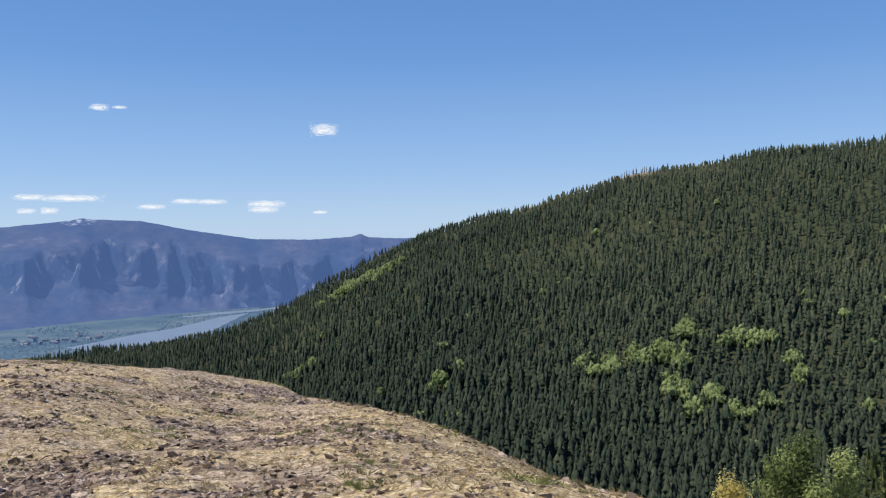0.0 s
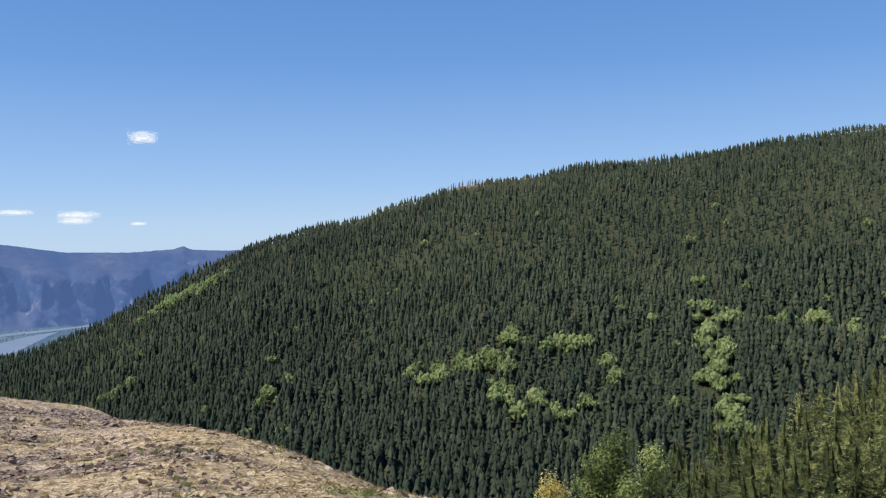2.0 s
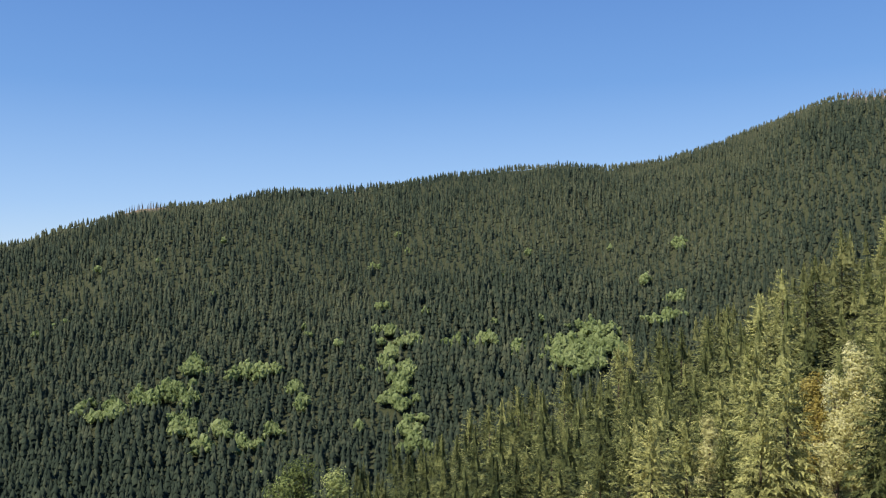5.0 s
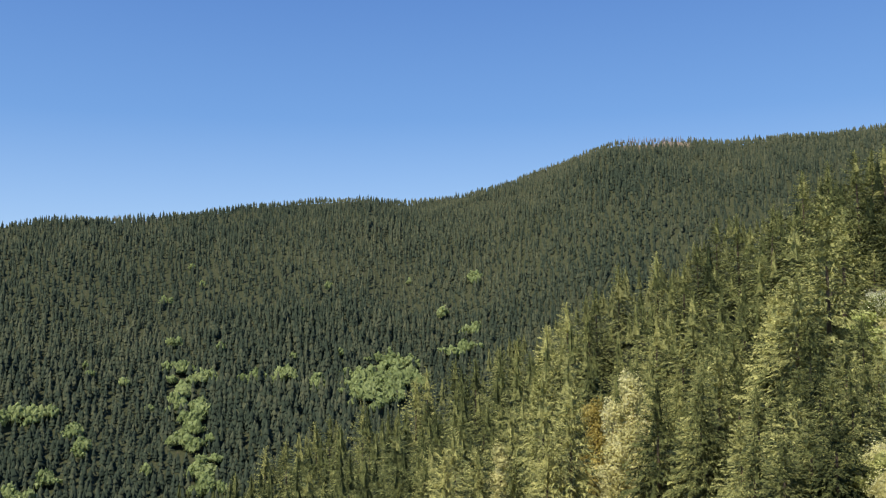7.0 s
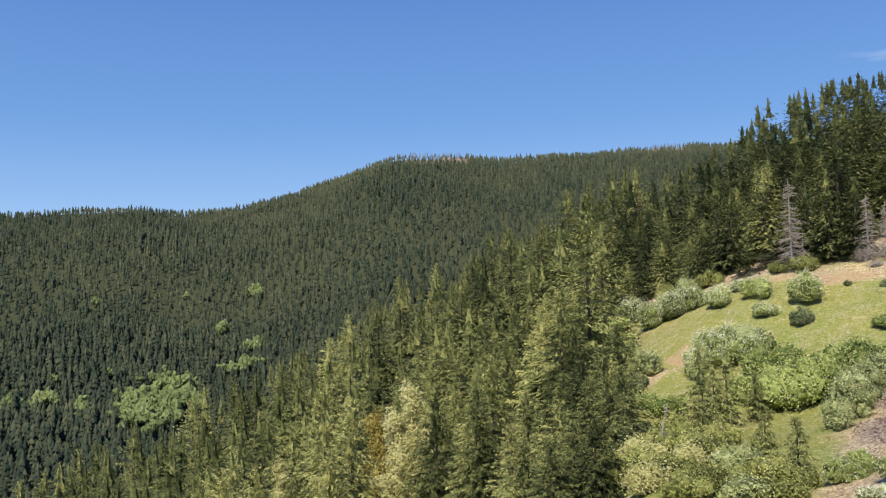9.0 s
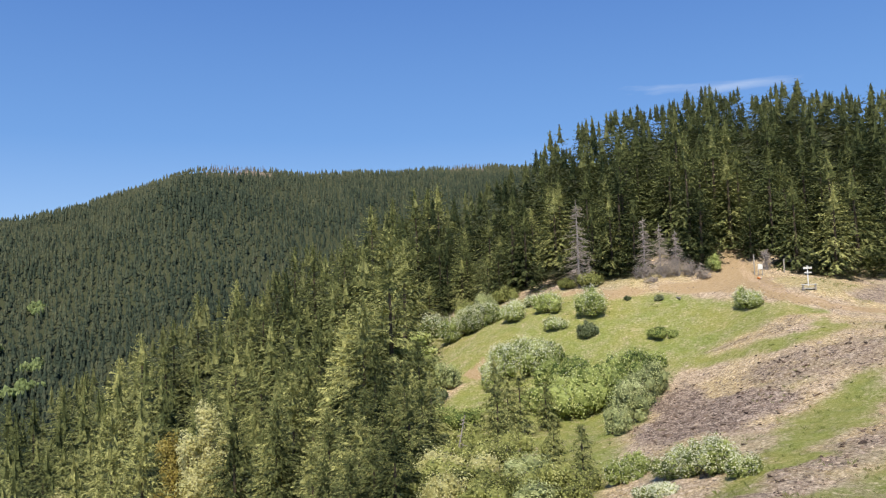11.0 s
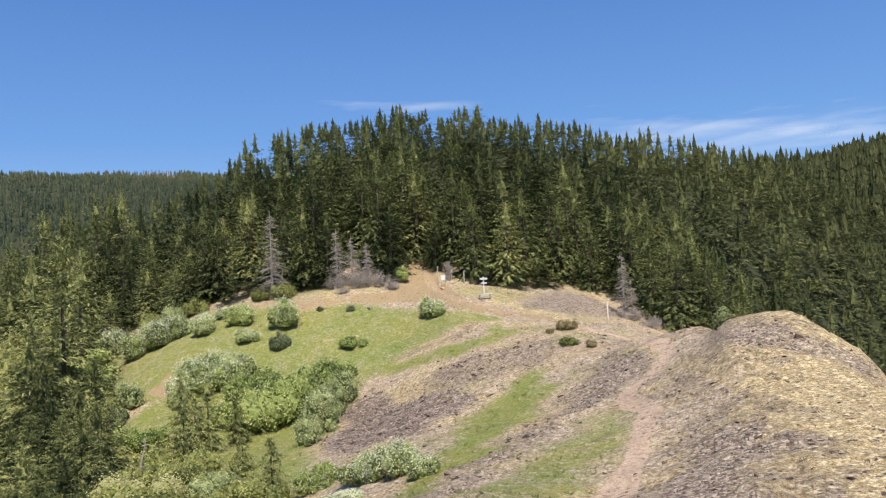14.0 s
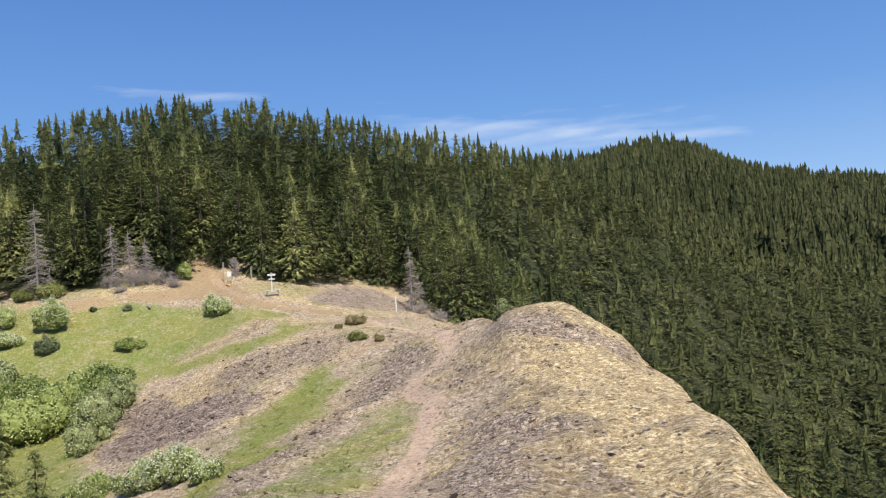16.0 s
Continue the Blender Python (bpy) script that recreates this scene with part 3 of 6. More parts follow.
def bald(b, r):
    """How bare the ground lies along the top of the long ridge, 0 to 1."""
    down = np.interp(b, crest_b, crest_d) - r
    out = np.zeros(np.shape(b))
    for b0, b1, deep in BALD:
        mid, half = (b0 + b1) / 2, (b1 - b0) / 2
        out = np.maximum(out, smooth(1.0, 0.6, np.abs(b - mid) / half) * smooth(deep, deep * 0.5, np.abs(down - 12)))
    return out


def polar(points):
    return np.array([(r * math.sin(radians(b)), r * math.cos(radians(b))) for b, r in points])


def near_line(x, y, pts):
    """Distance of places to a polyline."""
    best = np.full(x.shape, 1e9)
    for a, b in zip(pts[:-1], pts[1:]):
        d = b - a
        t = np.clip(((x - a[0]) * d[0] + (y - a[1]) * d[1]) / (d @ d), 0, 1)
        best = np.minimum(best, np.hypot(x - a[0] - t * d[0], y - a[1] - t * d[1]))
    return best


TREELINE = [(-95, 400), (-30, 150), (-12, 110), (0, 100), (13, 85), (24, 75), (30, 70), (45, 62), (60, 64), (67, 64), (70, 67), (71, 76), (71.6, 90), (72.6, 99), (75, 99), (78, 96.5), (82, 92.5), (88, 90.8), (91.3, 90.5), (92, 99), (94, 99), (95, 93), (98, 89), (100, 92), (102, 97), (105, 97), (106.6, 92), (109, 84), (112, 84), (116, 88), (120, 92), (124, 95), (128, 100), (134, 102), (140, 102), (160, 60), (215, 80), (265, 400)]
tl_b, tl_r = (np.array(c, float) for c in zip(*TREELINE))


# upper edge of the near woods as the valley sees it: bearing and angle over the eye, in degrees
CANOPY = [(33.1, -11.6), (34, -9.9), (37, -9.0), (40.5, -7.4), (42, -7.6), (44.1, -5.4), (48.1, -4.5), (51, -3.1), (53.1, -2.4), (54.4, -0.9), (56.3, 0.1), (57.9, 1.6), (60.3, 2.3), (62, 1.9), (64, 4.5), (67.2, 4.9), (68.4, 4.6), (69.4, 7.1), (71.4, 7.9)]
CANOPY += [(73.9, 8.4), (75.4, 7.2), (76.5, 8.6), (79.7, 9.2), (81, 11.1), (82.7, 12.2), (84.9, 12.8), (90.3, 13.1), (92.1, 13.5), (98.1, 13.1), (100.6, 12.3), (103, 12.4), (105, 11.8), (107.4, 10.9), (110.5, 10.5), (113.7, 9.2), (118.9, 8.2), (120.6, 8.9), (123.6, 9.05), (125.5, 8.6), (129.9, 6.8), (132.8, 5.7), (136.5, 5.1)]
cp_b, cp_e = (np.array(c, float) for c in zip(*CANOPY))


def treeline(b):
    return np.interp(b, tl_b, tl_r)


def bearing_of(x, y):
    b = np.degrees(np.arctan2(x, y))
    return np.where(b < -95, b + 360, b)


# patches of scree, green grass and bare earth on the open hill: kind, strength, softness in metres, then bearing and distance of the corners
PATCHES = []


def patch(kind, strength, soft, *corners):
    PATCHES.append((kind, strength, soft, polar(list(corners) + [corners[0]])))


SCREE, GREEN, EARTH, STRAW = 0, 1, 2, 5
patch(STRAW, 0.9, 1.0, (91.0, 71.2), (92.5, 72.0), (94.8, 71.3), (97.1, 72.3), (97.8, 71.3), (96.3, 68.1), (94.4, 68.5), (92.5, 69.2), (91.3, 69.8))
patch(STRAW, 0.7, 1.5, (91.5, 64), (94, 61), (97, 58.5), (96.5, 55.5), (93, 57.5), (91, 62))
patch(SCREE, 1.25, 1.0, (87.1, 55.3), (87.9, 62.6), (88.8, 65.9), (90.0, 66.4), (91.2, 62.0), (92.7, 57.9), (94.2, 56.2), (96.1, 52.1), (95.3, 51.0), (93.8, 49.6), (92.6, 47.2), (91.1, 47.8), (89.3, 47.0), (87.8, 48.3), (86.7, 50.4))
patch(SCREE, 0.62, 1.8, (94.3, 63.2), (96.2, 61.7), (98.5, 62.1), (100.5, 61.3), (101.6, 59.2), (100.7, 55.3), (98.4, 56.0), (96.9, 55.2), (94.6, 55.4), (92.4, 62.2))
patch(SCREE, 0.46, 0.8, (91.0, 71.2), (92.5, 72.0), (94.8, 71.3), (97.1, 72.3), (97.8, 71.3), (96.3, 68.1), (94.4, 68.5), (92.5, 69.2), (91.3, 69.8))
patch(SCREE, 0.80, 1.2, (92.5, 29.3), (94.3, 30.8), (96.3, 35.0), (97.8, 37.0), (99.3, 39.0), (100.9, 41.2), (101.7, 46.8), (102.9, 50.1), (104.5, 51.2), (106.0, 51.8), (107.5, 48.7), (107.8, 46.1), (106.2, 45.7), (105.1, 43.4), (103.5, 41.3), (102.0, 39.5), (100.4, 37.8), (98.9, 34.5), (97.3, 32.8), (95.4, 30.2), (93.9, 27.6))
patch(SCREE, 0.72, 1.0, (106.4, 20.0), (107.0, 23.1), (107.7, 29.0), (108.4, 32.0), (109.9, 32.6), (112.7, 30.6), (116.1, 28.5), (117.9, 26.0), (117.6, 24.4), (116.4, 26.4), (114.7, 26.0), (114.2, 22.4), (113, 20), (110, 18))
patch(SCREE, 0.72, 0.7, (118.1, 26.0), (119.6, 23.5), (120.4, 22.2), (120.6, 19.6), (118.6, 19.2), (117.7, 23.2))
patch(SCREE, 0.66, 1.1, (111.5, 49.2), (113.3, 43.8), (116.4, 43.9), (117.7, 41.4), (119.6, 39.7), (121.0, 37.9), (121.4, 34.6), (119.7, 35.4), (117.5, 37.7), (114.9, 38.9), (112.8, 40.6))
patch(SCREE, 0.44, 1.2, (108.9, 49), (111.0, 43), (111.8, 38), (111.0, 34.5), (109.4, 35), (108.6, 40.4), (109.4, 45))
patch(SCREE, 0.48, 1.6, (106.6, 20), (107.5, 26), (108.2, 32), (109.2, 36), (110.6, 40), (111.6, 37), (112.0, 33), (114.6, 29.6), (117.6, 26.4), (119.8, 22), (120.4, 18), (112, 16))
patch(SCREE, 0.8, 1.0, (99.3, 78.8), (100.3, 87.5), (101.4, 93.0), (103.3, 95.0), (104.8, 94.7), (105.9, 91.4), (106.2, 88.1), (104.0, 84.5), (101.7, 80.7), (99.8, 77.0))
patch(SCREE, 0.62, 0.8, (-28, 19.5), (-22.6, 22.8), (-18.4, 21.8), (-20, 19.5), (-26, 18))
patch(SCREE, 0.62, 0.9, (-26, 36), (-19.6, 42.5), (-13.4, 50.5), (-13, 47.5), (-19, 39.5), (-25, 34))
patch(SCREE, 0.62, 0.8, (-13.3, 35.3), (-6.4, 30.0), (-1.1, 15.9), (-2, 14.0), (-7, 26.5), (-13, 32.5))
patch(SCREE, 0.62, 0.6, (-17, 23.0), (-9.9, 19.2), (-7, 14.2), (-8, 13.2), (-11, 17.2), (-17, 21.0))
patch(GREEN, 0.95, 0.8, (73.9, 81.2), (75.2, 86.5), (77.9, 90.0), (81.3, 89.6), (84.5, 87.8), (89.6, 85.2), (92.6, 81.2), (94.9, 76.6), (97.1, 74.3), (94.8, 71.3), (91.0, 71.2), (88.7, 71.6), (87.3, 71), (84.0, 72), (80.3, 73), (77, 73), (74.5, 74.5), (73.6, 78))
patch(GREEN, 1.1, 1.0, (88.3, 67.5), (89.4, 69.0), (92.4, 66.0), (94.7, 64.1), (97.0, 64.5), (98.6, 65.1), (98.6, 70.7), (96.7, 67.2), (94.4, 67.5), (91.7, 69.5), (88.9, 71.4))
patch(GREEN, 1.1, 1.3, (90.6, 33.1), (92.5, 36.2), (94.0, 38.8), (93.7, 42.7), (95.3, 47.8), (97.2, 51.2), (98.8, 53.2), (100.7, 55.3), (101.2, 53.6), (100.8, 49.1), (100.2, 45.3), (98.2, 40.1), (97.4, 37.0), (95.5, 32.9), (94.0, 31.7), (92.5, 28.6), (90.6, 31.7))
patch(GREEN, 0.74, 1.5, (94.3, 22.0), (94.8, 26), (96.6, 29.3), (99.2, 34.6), (101.9, 38.0), (104.2, 39.3), (105.7, 40.4), (106.6, 38.0), (106.4, 35.8), (105.5, 32.4), (104.8, 28.8), (103.4, 24.3))
patch(GREEN, 1.0, 1.6, (72, 60), (72.6, 68), (73.6, 70.6), (75.2, 74.1), (76.5, 75.5), (79.4, 74.2), (83.8, 70.4), (87, 67), (86.6, 60), (85.5, 52), (84, 40), (80, 33), (70, 34), (69, 55))
patch(GREEN, 0.8, 1.2, (71, 99), (73, 99), (78, 96), (82, 92.5), (81.5, 89), (77.5, 88), (75, 84), (73, 80))
patch(GREEN, 0.9, 0.7, (6.5, 19.6), (10.6, 18.5), (10.6, 16.6), (7, 17.4))
patch(GREEN, 0.55, 1.5, (82, 97), (91, 94), (90.5, 89), (86, 88.8), (82, 91.5))
patch(GREEN, 0.55, 0.9, (98.2, 76.5), (99.8, 79.0), (101.2, 78.0), (100.2, 75.2))
patch(GREEN, 0.55, 0.9, (105.6, 66), (107.2, 66), (107.9, 58), (106.8, 62))
patch(GREEN, 0.95, 0.7, (92.2, 81.6), (94.0, 78.6), (95.6, 75.6), (97.3, 73.6), (98.6, 71.6), (97.8, 70.9), (96.3, 71.8), (93.5, 72.6), (90.5, 74), (90, 80))
patch(GREEN, 0.50, 1.0, (95.2, 84), (95.8, 80), (97.4, 77.6), (99.0, 77.0), (99.6, 82), (100.6, 89), (98, 88), (95.4, 90))
patch(STRAW, 0.7, 1.0, (94.6, 92), (95.4, 82), (98.6, 76.6), (102.6, 73), (104, 78), (99, 79), (100.6, 90), (97, 90))
patch(GREEN, 0.45, 1.2, (97.6, 66), (99.6, 73), (102, 69), (100, 63.5))
patch(EARTH, 0.46, 1.6, (100.4, 55.9), (101.6, 59.2), (104.2, 58.2), (106.4, 57.3), (104.5, 53.5), (102.2, 51.0), (100.7, 51.6))
patch(EARTH, 0.30, 2.0, (98, 73), (103, 66), (106, 58), (108, 49), (108, 44), (106, 44), (102, 60))
patch(EARTH, 0.90, 0.8, (74.7, 77.3), (76.2, 80.1), (77.0, 81.3), (76.6, 76.9), (75.5, 73.8))
patch(EARTH, 0.52, 0.7, (85.0, 79.8), (85.7, 79.5), (86.2, 77.5), (85.3, 77.7))
patch(EARTH, 0.92, 0.6, (81.5, 89.3), (83.8, 88.2), (88.2, 86.1), (92.7, 83.6), (94.5, 79.4), (96.4, 75.2), (98.7, 73.7), (101.3, 72.3), (102.4, 73.9), (98.7, 75.5), (96.4, 78.2), (95.0, 86.1), (94.6, 92.9), (93.8, 100), (92.4, 100), (91.7, 89.7), (89.7, 87.9), (87.5, 88.2), (84.5, 89.4), (81.9, 90.4))


def cover(x, y):
    w = np.zeros((len(x), 6))
    b, r = bearing_of(x, y), np.hypot(x, y)
    jx, jy = x + 1.8 * fbm(x / 3, y / 3, 31), y + 1.8 * fbm(x / 3, y / 3, 37)
    for kind, strength, soft, ring in PATCHES:
        far = near_line(jx, jy, ring)
        inside = np.zeros(len(x), bool)
        for p, q in zip(ring[:-1], ring[1:]):
            cross = (p[1] > jy) != (q[1] > jy)
            inside ^= cross & (jx < (q[0] - p[0]) * (jy - p[1]) / (q[1] - p[1] + 1e-9) + p[0])
        w[:, kind] = np.maximum(w[:, kind], strength * smooth(-soft, soft, np.where(inside, far, -far)))
    d = near_line(x + 0.5 * fbm(x / 2, y / 2, 41), y + 0.5 * fbm(x / 2, y / 2, 43), polar(TRAIL))
    w[:, 4] = 1 - smooth(0.30, 0.66 + 0.014 * np.maximum(r - 50, 0), d)
    w[:, 4] *= 1 - 0.55 * smooth(50, 72, r)
    w[:, 2] = np.maximum(w[:, 2], 0.75 * w[:, 4])
    w[:, 0] = np.maximum(w[:, 0], 0.8 * smooth(0.04, 0.34, fbm(x / 3.2, y / 2.6, 53) - 0.0006 * np.abs(b - 100) * (b > 70)) * (1 - smooth(70, 74, r)) * np.where(b < 30, 1.1 + 0.4 * smooth(-6, -20, b) - 0.45 * smooth(-5, 4, b), np.where(b > 104, 0.45, 0.3)))
    w[:, 1] = np.maximum(w[:, 1], 0.6 * smooth(0.2, 0.4, fbm(x / 1.8, y / 1.8, 57)) * np.where(b < 30, 0.6, 0.4))
    w[:, 1] = np.maximum(w[:, 1], 0.46 * smooth(-0.05, 0.35, fbm(x / 4.5, y / 4.5, 58)) * ((b > 74) & (b < 107)))
    w[:, 5] = np.maximum(w[:, 5], np.where(b < 40, 0.30 + 0.32 * smooth(-10, 2, b), 0.20 + 0.70 * smooth(110.6, 114.0, b + 2.5 * fbm(x / 4, y / 4, 59))))
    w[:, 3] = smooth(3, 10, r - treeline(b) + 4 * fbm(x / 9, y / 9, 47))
    bare = np.where(r > 1000, bald(b, r), 0)
    w[:, 3] *= 1 - 0.65 * bare
    w[:, 0] = np.maximum(w[:, 0], 0.9 * bare)
    return w


def build_ground():
    az = np.concatenate([np.arange(-40, -32, 0.5), np.arange(-32, 16, 0.25), np.arange(16, 146, 0.5), np.arange(146, 320, 3.0)])
    rr = [0.6]
    while rr[-1] < 125:
        rr.append(rr[-1] * (1.06 if rr[-1] < 7 else 1.014 if rr[-1] < 60 else 1.02))
    while rr[-1] < 4900:
        rr.append(rr[-1] * 1.045)
    rr = np.array(rr)
    A, Rr = np.meshgrid(np.radians(az), rr)
    x, y = (Rr * np.sin(A)).ravel(), (Rr * np.cos(A)).ravel()
    z = height(x, y)
    n, k = len(az), len(rr)
    i = np.arange(n * k).reshape(k, n)
    right = np.roll(i, -1, axis=1)
    faces = np.stack([i[:-1], i[1:], right[1:], right[:-1]], -1).reshape(-1, 4)
    verts = np.column_stack([x, y, z])
    centre = len(verts)
    verts = np.vstack([verts, [[0, 0, 0.0]]])
    faces = np.vstack([faces, np.stack([np.full(n // 2, centre), i[0, 0::2][:n // 2], right[0, 0::2][:n // 2], right[0, 1::2][:n // 2]], -1)])
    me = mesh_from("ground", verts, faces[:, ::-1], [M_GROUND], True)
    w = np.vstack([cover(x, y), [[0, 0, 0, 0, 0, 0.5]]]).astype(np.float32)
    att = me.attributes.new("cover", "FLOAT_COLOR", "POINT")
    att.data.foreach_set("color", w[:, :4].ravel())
    me.attributes.new("path", "FLOAT", "POINT").data.foreach_set("value", w[:, 4].copy())
    me.attributes.new("straw", "FLOAT", "POINT").data.foreach_set("value", w[:, 5].copy())
    return tagged(new("ground", me), "bare grassy hilltop falling to wooded slopes and valley", "ground", kind="structure")


# ---- trees ----
def conifer_shape(h, rad, boughs, seed, bare=0.03, sprays=5, spread=1.0, twigs=0):
    """Crown of a conifer as arrays: tiers of flat feathered boughs, level or drooping with lifted tips, and a jagged spire."""
    g = np.random.default_rng(seed)
    V, T = [], []
    lopsided, lean = g.uniform(0, 6.28), g.uniform(0.05, 0.2)
    tiers = max(6, int(h * 1.5))
    for k in range(boughs):
        u = (k + g.random()) / boughs
        f = min(1 - (1 - u * 0.995) ** 0.84, 0.985)
        f = min(max((round(f * tiers) + 0.55 * g.normal() * 0.5) / tiers, 0.0), 0.985)
        q = 2.39996 * k + g.uniform(-0.4, 0.4)
        full = min(1.0, 0.80 + 2.0 * f) * (1 - f) ** 0.80
        L = rad * full * (1.16 - 0.55 * g.random() ** 1.4) * (1 + lean * math.cos(q - lopsided)) + 0.08 + 0.010 * h
        rise, sag = -0.05 + 0.95 * f * f + g.uniform(-0.12, 0.12), 0.34 - 0.1 * f + g.uniform(-0.1, 0.16)
        z0 = h * (bare + (1 - bare) * f) + 0.05 * L
        c, s = math.cos(q), math.sin(q)

        def along(t, aside=0.0, drop=0.0):
            d = L * t
            return c * d - s * aside, s * d + c * aside, max(z0 + L * (rise * t - sag * t * t + 0.10 * t ** 4) - drop, 0.02)

        i = len(V)
        V += [along(0.60, 0.12 * spread ** 2 * L + 0.02), along(0.60, -0.12 * spread ** 2 * L - 0.02), along(1.10)]
        T.append((i, i + 1, i + 2))
        for j in range(sprays - 1):
            t, side = 0.24 + 0.56 * (j // 2 + 0.3 * g.random()) / max(1, (sprays - 1) // 2 - 0.6), 1 - 2 * (j % 2)
            i, reach, foot = len(V), spread * L * g.uniform(0.24, 0.42) * (1.1 - 0.55 * t) + 0.05, 0.48 / sprays + 0.025
            V += [along(t - foot), along(t + foot), along(min(t + 0.24, 1.06), side * reach, reach * g.uniform(0.15, 0.65))]
            T.append((i, i + 1, i + 2))
        for j in range(twigs):
            t, i = 0.25 + 0.85 * g.random() ** 0.8, len(V)
            p = np.array(along(t, L * (1.15 - t) * 0.42 * spread * g.normal(), L * g.uniform(-0.03, 0.10)))
            e, f1 = g.normal(size=3) * (1, 1, 0.5), g.normal(size=3) * (1, 1, 0.8)
            size = 0.09 + 0.05 * L
            V += [tuple(p - 0.5 * size * e / np.linalg.norm(e)), tuple(p + 0.5 * size * e / np.linalg.norm(e)), tuple(p + size * g.uniform(1.0, 1.9) * (0.6 * f1 / np.linalg.norm(f1) + (0.55 * c, 0.55 * s, -0.65)))]
            T.append((i, i + 1, i + 2))
    for f0, f1 in ((0.70, 0.86), (0.80, 0.94), (0.89, 1.01)):
        i, turn = len(V), g.uniform(0, 6.28)
        V.append((0, 0, h * f1))
        for q in range(8):
            d = rad * 0.62 * (1 - f0) ** 0.80 * (1.0 if q % 2 == 0 else 0.45) * g.uniform(0.8, 1.15)
            V.append((d * math.cos(turn + 0.785 * q), d * math.sin(turn + 0.785 * q), h * (f0 + g.uniform(-0.015, 0.015))))
        T += [(i, i + 1 + q, i + 1 + (q + 1) % 8) for q in range(8)]
    return np.array(V, float), np.array(T, int)


def fir_shape(tiers, points, seed):
    """A far fir one unit high and one in radius: jagged skirts of boughs, one above the other."""
    g = np.random.default_rng(seed)
    V, T = [], []
    lean = g.normal(size=2) * 0.05
    for k in range(tiers):
        z0 = 0.88 * (k / tiers) ** 1.05
        top = 1.0 if k == tiers - 1 else min(0.96, z0 + g.uniform(1.5, 1.9) / tiers)
        R, turn, i = (1 - z0) ** 0.70 * g.uniform(0.88, 1.08), g.uniform(0, 6.28), len(V)
        V.append((lean[0] * top, lean[1] * top, top))
        n = 2 * points
        for q in range(n):
            r = R * (1.0 if q % 2 == 0 else 0.60) * g.uniform(0.8, 1.15)
            a = turn + 6.2832 * (q + g.uniform(-0.25, 0.25)) / n
            V.append((r * math.cos(a) + lean[0] * z0, r * math.sin(a) + lean[1] * z0, max(z0 + (0.0 if q % 2 == 0 else 0.05) + g.uniform(-0.03, 0.03), 0)))
        T += [(i, i + 1 + q, i + 1 + (q + 1) % n) for q in range(n)]
    return np.array(V, float), np.array(T, int)


def scatter(b0, b1, r0, r1, gap, jitter=0.45):
    """Places on a jittered grid inside a sector."""
    n = int(2 * r1 / gap)
    ax = (np.arange(n) - n / 2) * gap
    X, Y = np.meshgrid(ax, ax)
    X = X + (np.arange(n)[:, None] % 2) * gap / 2
    X, Y = X.ravel() + rng.uniform(-jitter, jitter, n * n) * gap, Y.ravel() + rng.uniform(-jitter, jitter, n * n) * gap
    b, r = bearing_of(X, Y), np.hypot(X, Y)
    ok = (b > b0) & (b < b1) & (r > r0) & (r < r1)
    return X[ok], Y[ok], b[ok], r[ok]


def joined(name, shapes, x, y, z, hs, rs, tint, material, label, category, rounded=False):
    """Many trees of a far wood joined in one mesh."""
    V, F, C, off = [], [], [], 0
    pick = rng.integers(0, len(shapes), len(x))
    spin = rng.uniform(0, 6.283, len(x))
    for s, (sv, st) in enumerate(shapes):
        m = np.where(pick == s)[0]
        if not len(m):
            continue
        c, sn = np.cos(spin[m])[:, None], np.sin(spin[m])[:, None]
        vx = (sv[None, :, 0] * c - sv[None, :, 1] * sn) * rs[m][:, None] + x[m][:, None]
        vy = (sv[None, :, 0] * sn + sv[None, :, 1] * c) * rs[m][:, None] + y[m][:, None]
        vz = sv[None, :, 2] * hs[m][:, None] + z[m][:, None]
        V.append(np.stack([vx, vy, vz], -1).reshape(-1, 3))
        F.append((st[None] + (np.arange(len(m)) * len(sv))[:, None, None] + off).reshape(-1, 3))
        C.append(np.repeat(tint[m], len(sv)))
        off += len(m) * len(sv)
    me = mesh_from(name, np.vstack(V), np.vstack(F), [material], rounded)
    me.attributes.new("tint", "FLOAT", "POINT").data.foreach_set("value", np.concatenate(C).astype(np.float32))
    return tagged(new(name, me), label, category, kind="stuff")


def unit(shape, h, rad):
    v, t = shape
    return v / np.array([rad, rad, h]), t

ground = build_ground()


# ---- far side of the valley ----
def sheet(name, x, y, z, material):
    k, n = x.shape
    i = np.arange(n * k).reshape(k, n)
    faces = np.stack([i[:-1, :-1], i[:-1, 1:], i[1:, 1:], i[1:, :-1]], -1).reshape(-1, 4)
    return new(name, mesh_from(name, np.column_stack([x.ravel(), y.ravel(), z.ravel()]), faces, [material], True))


